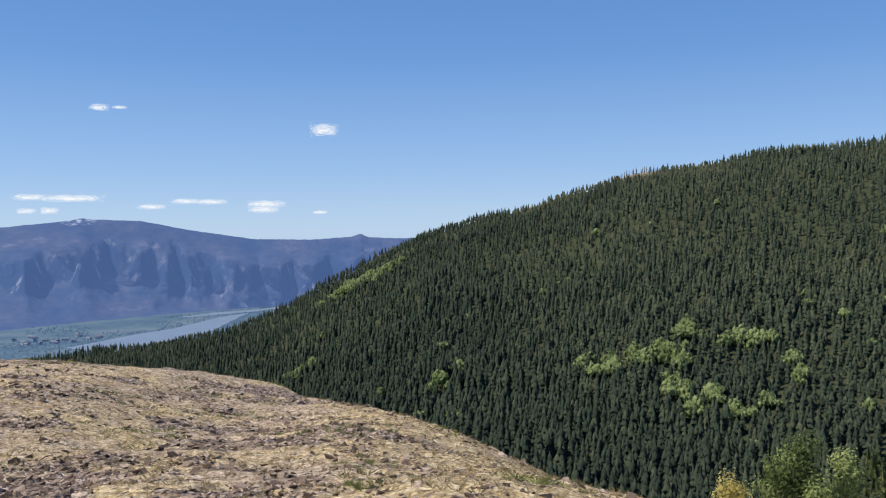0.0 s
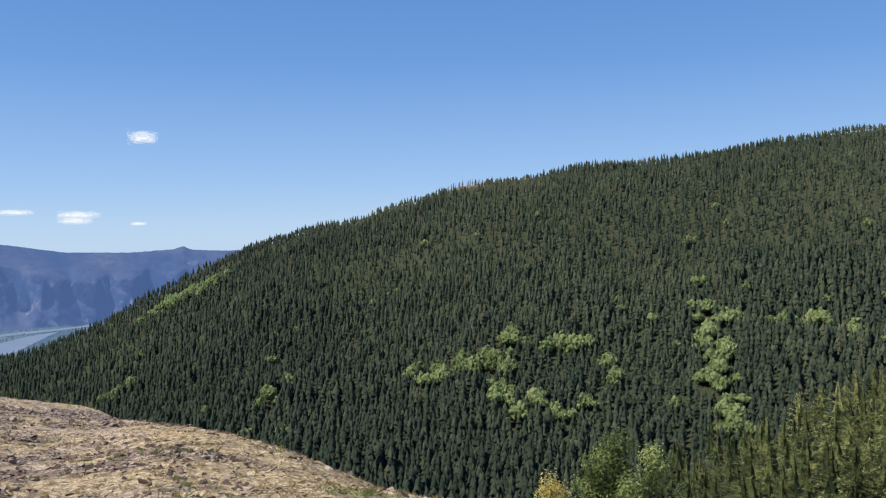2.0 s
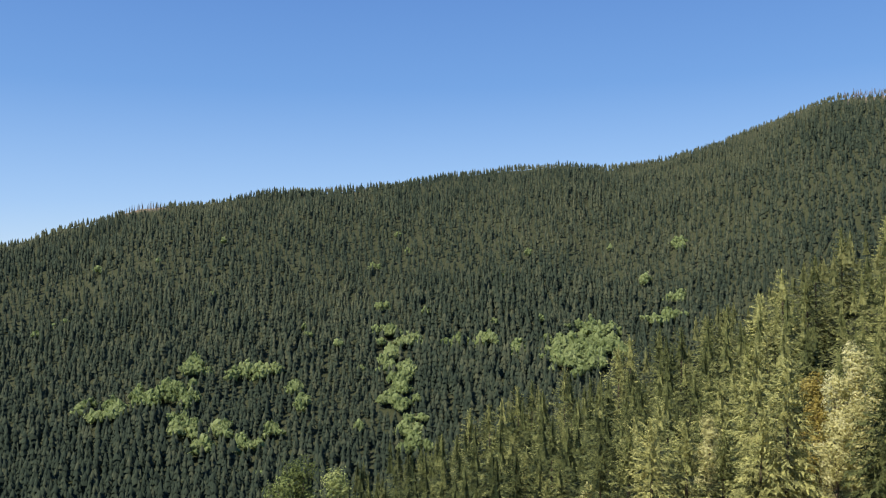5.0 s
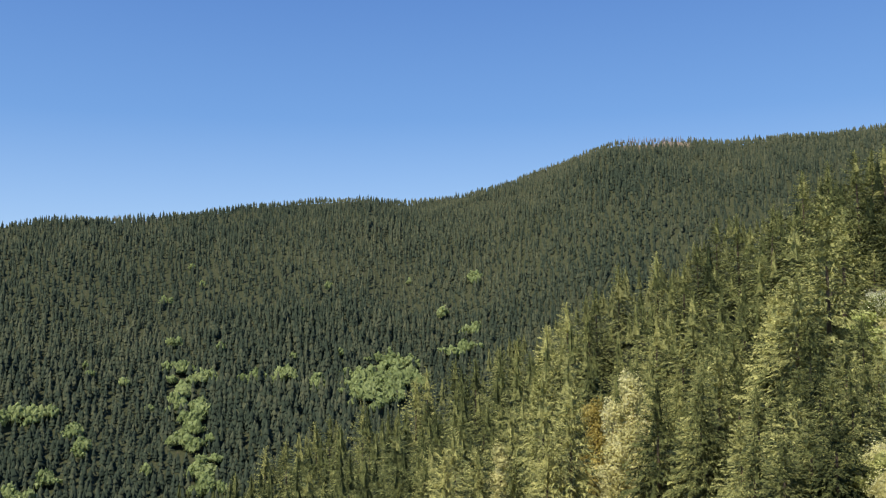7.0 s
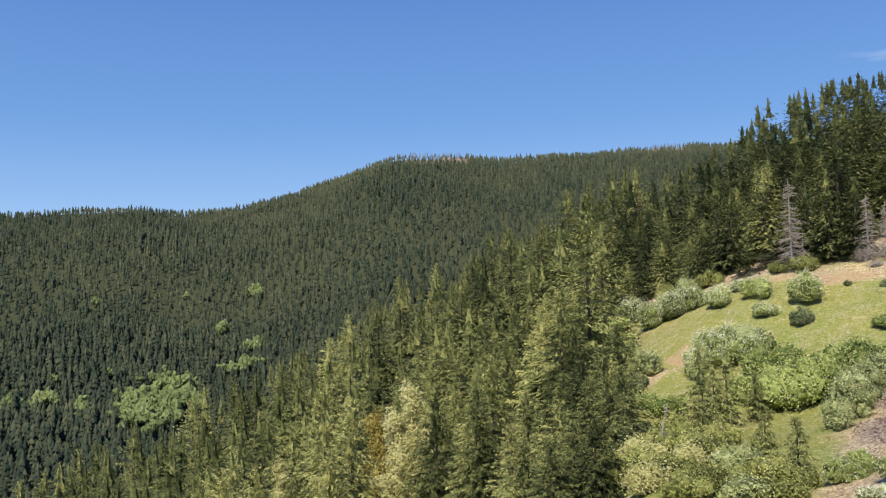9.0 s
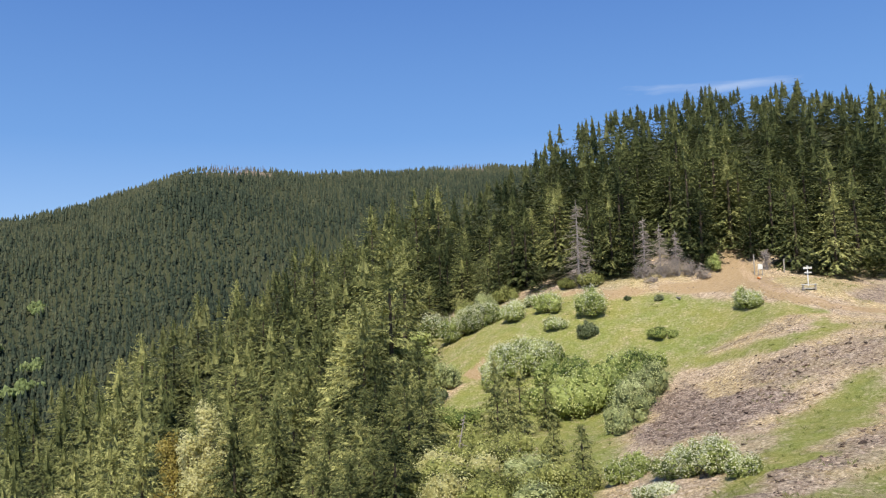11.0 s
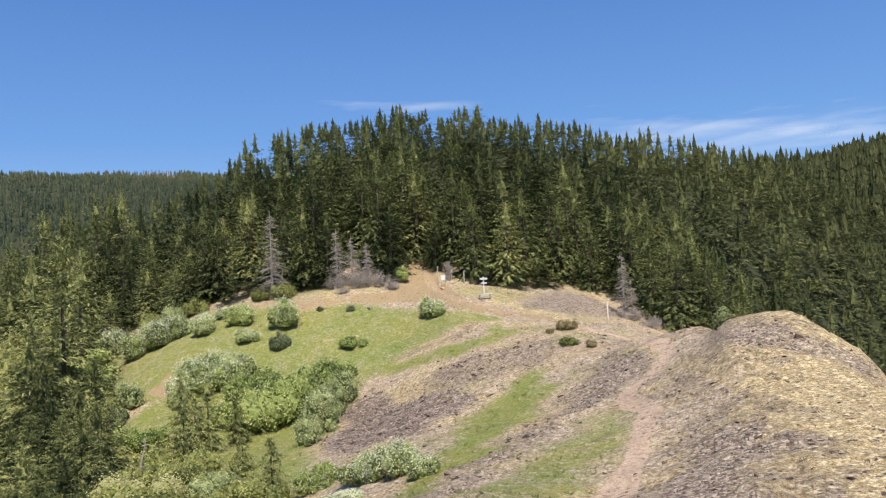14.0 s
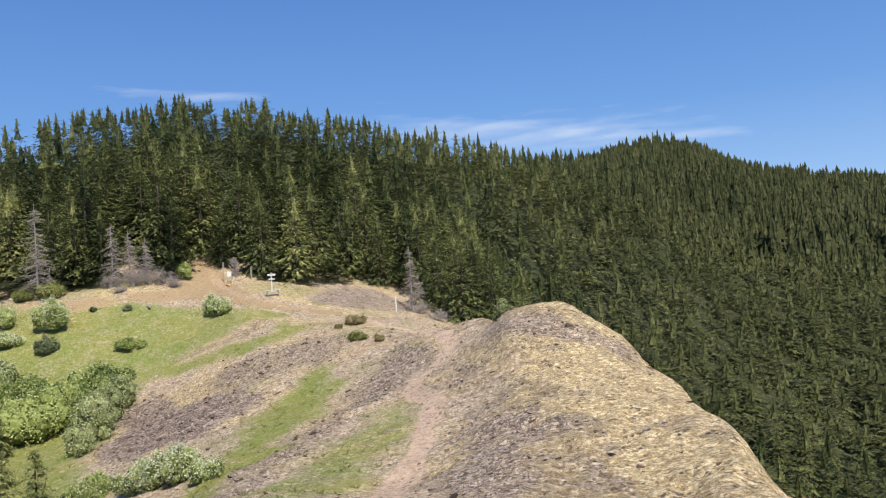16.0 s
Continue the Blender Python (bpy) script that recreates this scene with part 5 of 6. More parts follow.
def near_woods():
    X, Y, B, R = scatter(20, 146, 58, 760, 4.4)
    keep = (R > treeline(B) + 1.0) & (near_line(X, Y, polar(TRAIL)) > 1.5) & ~((B < 78) & (R > 250)) & ~((B < 106) & (R > 330))
    for b, r, s in ((57.6, 90, 4.4), (55.9, 100, 3.5), (49.8, 86, 3.5), (42, 76, 3.0)):
        gx, gy = polar([(b, r)])[0]
        keep &= np.hypot(X - gx, Y - gy) > s
        keep &= ~((np.abs(B - b) < (0.5) * s) & (R < r) & (R > r - 32))
    keep &= ~((R > 260) & (rng.random(len(R)) < 0.12))
    # the far side of the hill, which falls away behind its crest
    keep &= ~((B < 106) & (R > np.interp(B, [54, 72, 76, 82, 90, 97, 104], [205, 205, 205, 215, 250, 255, 300])))
    keep &= ~((R > 135) & (R <= 260) & (rng.random(len(R)) < np.where(B > 114, 0.08, 0.34)))
    for b, r, s in ((83.1, 90.6, 2.4), (88.0, 90.5, 2.4), (89.4, 90.5, 2.6), (106.5, 87, 2.6)):
        gx, gy = polar([(b, r)])[0]
        keep &= np.hypot(X - gx, Y - gy) > s
    for b, r in ((75.4, 102), (76.2, 100.5), (77.0, 101.5), (77.8, 100), (78.7, 101), (79.6, 99.5), (90.4, 97), (91.2, 100), (92.9, 100.5), (94.0, 97), (92.0, 104), (90.6, 103), (93.5, 104)):
        i = np.argmin(np.hypot(X - polar([(b, r)])[0][0], Y - polar([(b, r)])[0][1]))
        X[i], Y[i], B[i], R[i], keep[i] = *polar([(b, r)])[0], b, r, True
    X, Y, B, R = X[keep], Y[keep], B[keep], R[keep]
    # low growth along the wood's edge
    ux, uy, ub, ur = scatter(64, 134, 60, 122, 2.6)
    m = (ur > treeline(ub) + 0.3) & (ur < treeline(ub) + np.where(ub > 98, 26, 8)) & (near_line(ux, uy, polar(TRAIL)) > 2.4) & (rng.random(len(ux)) < np.where(ur < treeline(ub) + 8, 0.65, 0.35))
    low = np.concatenate([np.zeros(len(X), bool), np.ones(m.sum(), bool)])
    X, Y, B, R = (np.concatenate([p, q[m]]) for p, q in ((X, ux), (Y, uy), (B, ub), (R, ur)))
    Z = height(X, Y)
    H = np.where(B < 72, rng.uniform(11, 18.5, len(X)), np.where((B < 85) & (R < 128), rng.uniform(7.5, 11.5, len(X)), rng.uniform(9.5, 15.0, len(X))))
    H = H * rng.uniform(0.72, 1.08, len(X))
    H = np.where(R > 420, H * 0.88, H)
    H = np.where((B > 80) & (B < 114) & (R > 150) & (R < 300), H * 1.14, H)
    H = np.where((R - treeline(B) < 5) & (B > 72), H * 0.82, H)
    H = np.where(low, rng.uniform(1.6, 4.2, len(X)) * np.where(R > treeline(B) + 8, 1.6, 1.0), H)
    tint = np.clip(np.interp(B, [26, 33, 42, 58, 70, 75, 82, 90, 100, 125], [0.0, 0.18, 0.40, 0.70, 0.52, 0.18, 0.24, 0.32, 0.40, 0.44]) + 0.7 * fbm(X / 40, Y / 40, 71) + rng.uniform(-0.4, 0.4, len(X)), 0, np.where(B > 72, 0.6, 1))
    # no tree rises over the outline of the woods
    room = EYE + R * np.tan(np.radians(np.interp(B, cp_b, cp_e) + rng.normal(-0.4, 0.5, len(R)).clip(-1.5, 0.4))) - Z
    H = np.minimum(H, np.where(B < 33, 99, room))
    keep = (H > 1.2) & ~((H < 5) & ~low & (R < 118) & (B < 72))
    X, Y, B, R, Z, H, tint, low = (q[keep] for q in (X, Y, B, R, Z, H, tint, low))
    # single trees along the open edge, up to 118 m off
    depth = R - treeline(B)
    edge = np.where(~low & (R < 118) & (B > 36) & (B < 134))[0]
    edge = edge[np.argsort(depth[edge] + 0.10 * R[edge])][:190]
    fine = [conifer(12, 3.3, 240 + s, 360, 0.22 + 0.18 * s, 8, 0.6, 4) for s in range(5)]
    protos = [conifer(12, 3.1, 200 + s, 235, 0.14 + 0.11 * s, 6, 0.7, 3) for s in range(8)]
    stand = [(X[i], Y[i], Z[i], H[i], tint[i]) for i in edge] + [(*at(b, r), h, rng.uniform(0.2, 1.0) * (1 if b < 64 else 0.75 if b < 71 else 0.6)) for b, r, h in SPRUCES]
    stand.sort(key=lambda q: math.hypot(q[0], q[1]))
    first = {}
    for n, (x, y, z, h, shade) in enumerate(stand):
        s = h / 12
        m = pose(x, y, z - 0.2, rng.normal() * 1.2, rng.normal() * 1.2, rng.uniform(0, 360)) @ Matrix.Diagonal((s ** 0.7 * rng.uniform(0.88, 1.18), s ** 0.7 * rng.uniform(0.88, 1.18), s, 1))
        like = fine[n if n < 5 else int(np.clip(shade * 5, 0, 4))] if n < 45 else protos[(n * 5) % 8 if n < 53 else int(np.clip((shade - 0.08) / 0.11, 0, 7))]
        if like not in first:
            first[like] = m
        else:
            copy_thing(like, m)
    for like, m in first.items():
        like.matrix_basis = m
    rest = np.ones(len(X), bool)
    rest[edge] = False
    shape = lambda boughs, n, s0, sprays=5: [unit(conifer_shape(12, 2.6, boughs, s0 + s, 0.03, sprays), 12, 2.6) for s in range(n)]
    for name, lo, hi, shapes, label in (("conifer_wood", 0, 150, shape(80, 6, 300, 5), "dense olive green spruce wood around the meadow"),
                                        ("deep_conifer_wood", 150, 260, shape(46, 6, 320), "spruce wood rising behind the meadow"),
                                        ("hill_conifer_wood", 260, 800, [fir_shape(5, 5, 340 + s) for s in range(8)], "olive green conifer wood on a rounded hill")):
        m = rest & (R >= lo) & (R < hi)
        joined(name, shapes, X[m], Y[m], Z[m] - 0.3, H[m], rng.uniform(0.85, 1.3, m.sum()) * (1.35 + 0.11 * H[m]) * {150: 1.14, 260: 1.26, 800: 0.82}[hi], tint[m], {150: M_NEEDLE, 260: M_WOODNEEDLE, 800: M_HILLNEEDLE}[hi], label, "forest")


far_woods()
crest_snags()
broadleaf_clumps()
near_woods()


# ---- broad-leaved trees on the near slope ----
def leafy_tree(name, b, r, top, w, leaf, label, seed, bark=M_TWIG, low=0.12):
    """A tree with a forked stem and a high uneven crown; top is its height over the eye."""
    g = np.random.default_rng(seed)
    x, y, z = at(b, r)
    h = max(top + EYE - z, 3.0)
    ob = thing(name, x, y, z - 0.1, label, "tree")
    bm = bmesh.new()
    stick(bm, (0, 0, -0.3), (0.1, 0.05, h * 0.8), 0.013 * h, 0.004 * h, 7)
    lobes = []
    for k in range(34):
        f = (k + g.random()) / 34
        a, d = g.uniform(0, 6.28), w * 0.5 * g.uniform(0.1, 0.8) * (1.0 - 0.75 * f ** 1.5)
        p = (d * math.cos(a), d * math.sin(a), h * (low + (0.95 - low) * f))
        lobes.append((*p, w * g.uniform(0.12, 0.21), h * g.uniform(0.045, 0.085)))
        stick(bm, (0.1 * f, 0.05 * f, h * max(0.02, 0.8 * (low + (0.9 - low) * f) - 0.1)), p, 0.005 * h, 0.002 * h, 4)
    part("trunk", bm, bark, ob)
    V, F = leaf_cloud(lobes, int(min(9000, 110 * w * h)), 0.125, g, 0.45)
    tinted(part("crown", (V, F), leaf, ob), lobe_tints(V, lobes, g))
    return ob


for k, (b, r, top, w) in enumerate([(58.4, 88, -8.0, 5.6), (57.3, 87, -10.6, 5.4), (59.3, 86, -11.2, 4.6), (58.5, 83, -12.8, 5.6), (57.2, 82, -14.2, 5.0)]):
    leafy_tree("birch_tree", b, r, top, w, M_PALELEAF, "pale cream-green birch in spring leaf among spruces", 11 + k)
leafy_tree("maple_tree", 56.1, 90, -11.3, 5.4, M_YELLOW, "small maple with golden yellow young leaves", 14)
for k, (b, r, top, w, leaf) in enumerate([(49.8, 86, -15.2, 4.0, M_PALELEAF), (42.1, 76, -19.4, 3.4, M_PALELEAF), (55.0, 80, -16.9, 4.6, M_OLIVE), (52.4, 104, -9.2, 3.6, M_OLIVE)]):
    leafy_tree("maple_tree", b, r, top, w, leaf, "small maple with pale yellow-green spring leaves", 20 + k)
for k, (b, r, top, w) in enumerate([(22.9, 78, -17.4, 8.0), (21.4, 77, -19.4, 7.4), (24.9, 80, -19.0, 8.0), (23.6, 72, -19.6, 7.0)]):
    leafy_tree("alder_tree", b, r, top, w, M_ALDER, "broad mid-green alder on the slope below the hilltop", 50 + k)
leafy_tree("maple_tree", 18.4, 73, -20.2, 8.0, M_YELLOW, "maple with golden yellow young leaves below the hilltop", 16)
for k, (b, r, top, w, leaf) in enumerate([(72.2, 86, -2.1, 5.2, M_SHRUB), (71.2, 79, -3.6, 5.0, M_OLIVE), (72.6, 74, -4.6, 4.2, M_OLIVE), (62.6, 78, -11.4, 4.2, M_OLIVE), (63.4, 70, -13.0, 3.6, M_OLIVE), (68.3, 80, -2.4, 3.2, M_OLIVE), (66.5, 66, -11.5, 3.8, M_OLIVE)]):
    leafy_tree("alder_tree", b, r, top, w, leaf, "fresh green alder in spring leaf at the wood's edge", 30 + k)


# ---- shrubs of the meadow ----
FLOWERING = "flowering shrub with cream white blossom on the green meadow"
for k, (b, r, w, h, blossom) in enumerate([(73.1, 98, 3.7, 3.9, 1.0), (74.4, 91, 3.6, 3.4, 0.5), (75.3, 91.5, 3.2, 3.4, 0.7), (76.1, 90.3, 3.6, 3.6, 0.9), (77.1, 89.7, 2.4, 2.9, 0.6), (78.8, 87.1, 2.9, 2.7, 1.0), (79.9, 89.6, 1.8, 1.5, 1.2), (80.9, 86.3, 3.2, 2.8, 0.3), (83.9, 83.4, 4.0, 3.4, 0.45), (81.4, 82.3, 2.5, 1.6, 0.7), (93.5, 77.4, 2.8, 2.4, 0.8),
                                            (77.9, 73.8, 3.8, 3.7, 0.8), (80.1, 73.9, 3.6, 3.4, 0.6), (78.4, 77.0, 3.6, 2.6, 0.6), (79.7, 77.4, 3.4, 2.6, 0.5), (76.9, 72.1, 2.4, 2.9, 1.3), (79.0, 75.0, 3.6, 3.6, 0.7), (81.0, 75.8, 2.4, 2.4, 0.3), (72.2, 93, 2.6, 2.0, 0.5)]):
    shrub("flowering_shrub", b, r, w, h, M_BLOOMLEAF, FLOWERING, "shrub", blossom, k, "flowering shrubs on the meadow", 0.085)
for k, (b, r, w, h, blossom) in enumerate([(88.3, 39.0, 1.9, 1.5, 0.5), (89.4, 37.6, 1.9, 1.9, 0.7), (90.4, 36.4, 2.0, 2.0, 0.8), (91.4, 36.0, 1.7, 1.7, 0.6), (92.6, 34.6, 1.5, 1.2, 0.5), (87.5, 35.2, 1.7, 0.8, 2.0), (86.6, 36.4, 1.3, 0.7, 1.6), (85.1, 41.7, 2.0, 1.4, 0.2), (86.2, 42.5, 1.8, 1.3, 0.1)]):
    shrub("flowering_shrub", b, r, w, h, M_BLOOMLEAF, "low spreading shrub with cream blossom below the scree", "shrub", blossom, 20 + k, "flowering shrubs below the scree", 0.05)
for k, (b, r, w, h) in enumerate([(81.8, 65.9, 4.4, 4.2), (83.2, 66.5, 4.2, 4.3), (84.3, 67.4, 4.2, 4.0), (85.4, 69.0, 4.2, 3.5), (86.5, 70.2, 3.4, 2.8), (81.1, 70.3, 3.4, 3.5), (79.7, 66.4, 3.1, 2.7), (87.6, 70.9, 2.4, 1.9), (82.6, 69.6, 3.4, 3.9)]):
    shrub("green_shrub", b, r, w, h, M_SHRUB, "dense bright green shrub on the meadow slope", "shrub", 0.05, 30 + k, "green shrubs on the slope", 0.085)
for k, (b, r, w, h) in enumerate([(87.4, 66.4, 3.0, 3.3), (86.6, 64.0, 3.0, 3.6), (85.8, 59.5, 2.8, 3.8), (86.4, 61.5, 2.6, 3.2), (84.8, 57.2, 1.9, 2.3), (85.4, 55.5, 1.6, 1.6)]):
    shrub("willow_shrub", b, r, w, h, M_GREYLEAF, "grey-green willow shrub beside the scree", "shrub", 0.0, 40 + k, "willows beside the scree", 0.07, 0.9)
for k, (b, r, w, h, leaf) in enumerate([(83.5, 79.2, 2.1, 2.1, M_WILLOWDARK), (88.1, 76.5, 2.4, 1.3, M_SHRUB), (88.9, 76.0, 1.2, 0.9, M_SHRUB), (88.3, 83.8, 1.2, 0.8, M_WILLOWDARK), (86.2, 85.4, 0.8, 0.7, M_WILLOWDARK), (83.7, 91.5, 3.4, 1.9, M_OLIVE), (82.2, 92.5, 2.6, 1.5, M_OLIVE), (91.7, 91.4, 2.2, 2.3, M_SHRUB), (102.6, 64.1, 1.8, 1.1, M_TWIGLEAF), (101.4, 63.0, 1.0, 0.6, M_TWIGLEAF),
                                         (102.6, 58.3, 1.8, 0.8, M_OLIVE), (104.0, 56.5, 0.8, 0.8, M_TWIGLEAF), (112.3, 47.6, 1.3, 1.5, M_GREYLEAF), (75.6, 98.5, 3.4, 2.6, M_OLIVE), (76.9, 98.0, 3.2, 2.4, M_GREYLEAF), (78.2, 97.0, 3.4, 2.2, M_OLIVE)]):
    shrub("low_shrub", b, r, w, h, leaf, "small rounded shrub in the grass", "shrub", 0.0, 50 + k, "small shrubs in the grass", 0.07)
for k, (b, r, w, h, leaf) in enumerate([(71.9, 92, 4.4, 3.6, M_SHRUB), (70.9, 88, 4.2, 3.4, M_SHRUB), (72.6, 87, 3.6, 2.8, M_GREYLEAF), (73.7, 74.5, 3.6, 3.2, M_GREYLEAF), (72.3, 79.5, 4.0, 3.6, M_GREYLEAF), (73.0, 71.0, 3.0, 2.4, M_WILLOWDARK), (74.8, 63.1, 3.4, 1.8, M_SHRUB), (73.8, 64.5, 2.8, 1.7, M_SHRUB), (75.8, 66.0, 2.2, 1.2, M_SHRUB)]):
    shrub("hillside_shrub", b, r, w, h, leaf, "soft light green shrub at the edge of the wood", "shrub", 0.0, 110 + k, "shrubs at the meadow's foot", 0.08)
for k, (b, r, w, h, leaf) in enumerate([(74.8, 50.6, 3.2, 2.0, M_OLIVE), (76.3, 49.0, 3.0, 2.1, M_OLIVE), (77.7, 47.3, 3.0, 2.2, M_OLIVE), (79.3, 45.6, 2.9, 1.8, M_GREYLEAF), (80.7, 44.2, 2.8, 1.7, M_OLIVE), (83.2, 42.5, 2.0, 1.4, M_OLIVE), (75.5, 44.0, 2.8, 1.8, M_OLIVE), (77.6, 42.0, 2.6, 1.7, M_OLIVE), (79.6, 40.0, 2.4, 1.4, M_GREYLEAF), (81.8, 40.0, 2.2, 1.3, M_OLIVE),
                                         (73.2, 46.0, 3.0, 2.2, M_OLIVE), (78.4, 54.0, 2.6, 1.8, M_OLIVE), (80.6, 52.0, 2.4, 1.5, M_OLIVE), (75.6, 56.0, 2.8, 1.9, M_OLIVE), (72.8, 45.2, 3.0, 2.0, M_OLIVE), (71.6, 48.0, 3.0, 2.4, M_OLIVE), (74.0, 42.6, 2.8, 1.9, M_PALELEAF), (73.4, 48.8, 3.0, 2.2, M_PALELEAF), (76.4, 46.4, 2.4, 1.7, M_PALELEAF), (76.2, 41.0, 2.4, 1.6, M_OLIVE)]):
    shrub("scrub_bush", b, r, w, h, leaf, "twiggy olive green scrub at the foot of the meadow", "shrub", 0.0, 70 + k, "scrub below the meadow", 0.065, 0.8, M_DEADTWIG)
for k, (b, r, w, h) in enumerate([(88.6, 89.6, 2.6, 2.6), (89.5, 89.8, 2.8, 2.8), (90.4, 89.6, 2.6, 2.2), (91.1, 88.8, 2.0, 1.5), (87.9, 88.6, 1.7, 0.9), (87.2, 90.2, 2.4, 2.0), (108.0, 83.0, 2.6, 1.7), (94.9, 92.0, 1.6, 2.6), (106.9, 87.0, 2.4, 1.6)]):
    shrub("dead_bush", b, r, w, h, M_DEADTWIG, "leafless grey dead brush at the wood's edge", "shrub", 0.0, 90 + k, "dead brush", 0.05, 0.3, M_DEADWOOD)

for k, (b, r, h, s) in enumerate([(77.2, 62.7, 5.2, 401), (78.8, 61.4, 4.9, 402), (78.0, 60.2, 4.0, 407), (80.5, 63.1, 3.3, 403), (77.3, 57.0, 4.0, 404), (82.7, 45.6, 2.6, 405), (71.7, 63.5, 5.6, 406), (80.9, 50.0, 2.2, 408), (72.9, 58.0, 5.0, 409)]):
    x, y, z = at(b, r)
    ob = conifer(h, h * 0.30, s, 150, 0.75 + 0.08 * (k % 4), 7, 0.6, 5)
    ob.name = "young_conifer"
    tagged(ob, "young olive green conifer standing in the scrub", "tree", "young conifers on the slope")
    ob.matrix_basis = pose(x, y, z, 0, 0, 60 * k)


# ---- dead standing trees ----
def snag(b, r, h, label, seed, boughs=26, lean=(0, 0)):
    g = np.random.default_rng(seed)
    x, y, z = at(b, r)
    ob = thing("dead_tree", x, y, z - 0.2, label, "tree", "dead trees at the wood's edge")
    bm = bmesh.new()
    for k in range(6):
        f0, f1 = k / 6, (k + 1) / 6
        stick(bm, (lean[0] * f0, lean[1] * f0, h * f0), (lean[0] * f1, lean[1] * f1, h * f1), 0.012 * h * (1 - f0) + 0.02, 0.012 * h * (1 - f1) + 0.02, 7)
    part("trunk", bm, M_DEADWOOD, ob)
    bm = bmesh.new()
    for k in range(boughs):
        f = g.uniform(0.12, 0.95)
        a, L = g.uniform(0, 6.28), h * 0.27 * (1 - f * 0.8) * g.uniform(0.5, 1.1)
        p = Vector((lean[0] * f, lean[1] * f, h * f))
        q = p + Vector((L * math.cos(a), L * math.sin(a), -L * g.uniform(0.0, 0.45)))
        stick(bm, p, q, 0.028, 0.010, 3)
        for t in (0.3, 0.45, 0.6, 0.75, 0.9):
            m = p.lerp(q, t)
            stick(bm, m, m + Vector((g.normal() * 0.25 * L, g.normal() * 0.25 * L, -0.15 * L)), 0.015, 0.005, 3)
    part("dead_crown", bm, M_DEADTWIG, ob, "bare grey drooping boughs")
    return ob


snag(83.1, 91.6, 9.6, "tall bleached dead conifer at the meadow's edge", 1, 153)
snag(83.8, 92.0, 3.2, "short broken dead conifer at the wood's edge", 2, 23)
snag(106.4, 87.6, 7.0, "grey dead conifer with bare boughs beside the track", 3, 153)
snag(106.9, 88.0, 4.2, "grey dead conifer with bare boughs beside the track", 4, 85)
snag(88.4, 90.4, 5.6, "grey dead conifer behind dead brush", 5, 150)
snag(87.4, 90.8, 6.4, "grey dead conifer behind dead brush", 9, 140)
snag(89.4, 90.2, 4.8, "grey dead conifer behind dead brush", 6, 130)
snag(74.3, 50.0, 3.2, "thin bleached dead sapling leaning in the scrub", 10, 14, (0.9, -0.5))
snag(130.7, 96.0, 13.0, "pale dead conifer among living spruces", 7, 68)
snag(68.5, 84.0, 11.0, "bleached dead conifer among living spruces", 8, 51)


# ---- signs and seat where the track meets the wood ----
def signpost(b, r):
    x, y, z = at(b, r)
    ob = thing("signpost", x, y, z, "white trail signpost with two boards beside the track", "sign", turn=-b)
    bm = bmesh.new()
    block(bm, 0, 0, 0.80, 0.10, 0.10, 1.8, 0.012)
    part("post", bm, M_WHITEWOOD, ob)
    for zz, w, hgt in ((1.50, 0.70, 0.17), (1.10, 0.58, 0.13)):
        bm = bmesh.new()
        block(bm, 0.02, -0.085, zz, w, 0.04, hgt, 0.008)
        board = part("sign_board", bm, M_WHITEWOOD, ob)
        bm = bmesh.new()
        block(bm, 0.02, -0.108, zz, w * 0.7, 0.006, hgt * 0.2, 0.001)
        part("writing_bar", bm, M_GREYWOOD, board)


def bench(b, r):
    x, y, z = at(b, r)
    ob = thing("bench", x, y, z, "pale weathered plank bench at the foot of the signpost", "bench", turn=-b + 6)
    for yy, zz in ((-0.16, 0.45), (0.14, 0.45)):
        bm = bmesh.new()
        block(bm, 0, yy, zz, 1.25, 0.24, 0.06, 0.01)
        part("seat_plank", bm, M_WHITEWOOD, ob)
    bm = bmesh.new()
    block(bm, 0, 0, 0.13, 1.1, 0.1, 0.08, 0.01)
    part("stretcher", bm, M_WHITEWOOD, ob)
    for xx in (-0.48, 0.48):
        bm = bmesh.new()
        block(bm, xx, 0, 0.19, 0.1, 0.42, 0.46, 0.012)
        part("leg", bm, M_GREYWOOD, ob)


def notice_board(b, r):
    x, y, z = at(b, r)
    ob = thing("notice_board", x, y, z, "small white notice board on wooden posts at the trailhead", "sign", turn=-b)
    for xx in (-0.27, 0.27):
        bm = bmesh.new()
        block(bm, xx * 0.7, 0.05, 0.55, 0.08, 0.08, 1.3, 0.01)
        part("post", bm, M_GREYWOOD, ob)
    bm = bmesh.new()
    block(bm, 0, -0.02, 0.92, 0.44, 0.04, 0.52, 0.008)
    part("panel", bm, M_WHITEWOOD, ob, "white notice panel")


def wooden_post(b, r, h, label, m):
    x, y, z = at(b, r)
    ob = thing("wooden_post", x, y, z, label, "post")
    bm = bmesh.new()
    block(bm, 0, 0, h / 2 - 0.1, 0.11, 0.11, h + 0.2, 0.012)
    part("shaft", bm, m, ob)
    bm = bmesh.new()
    block(bm, 0, 0, h + 0.02, 0.13, 0.13, 0.05, 0.01)
    part("cap", bm, m, ob)


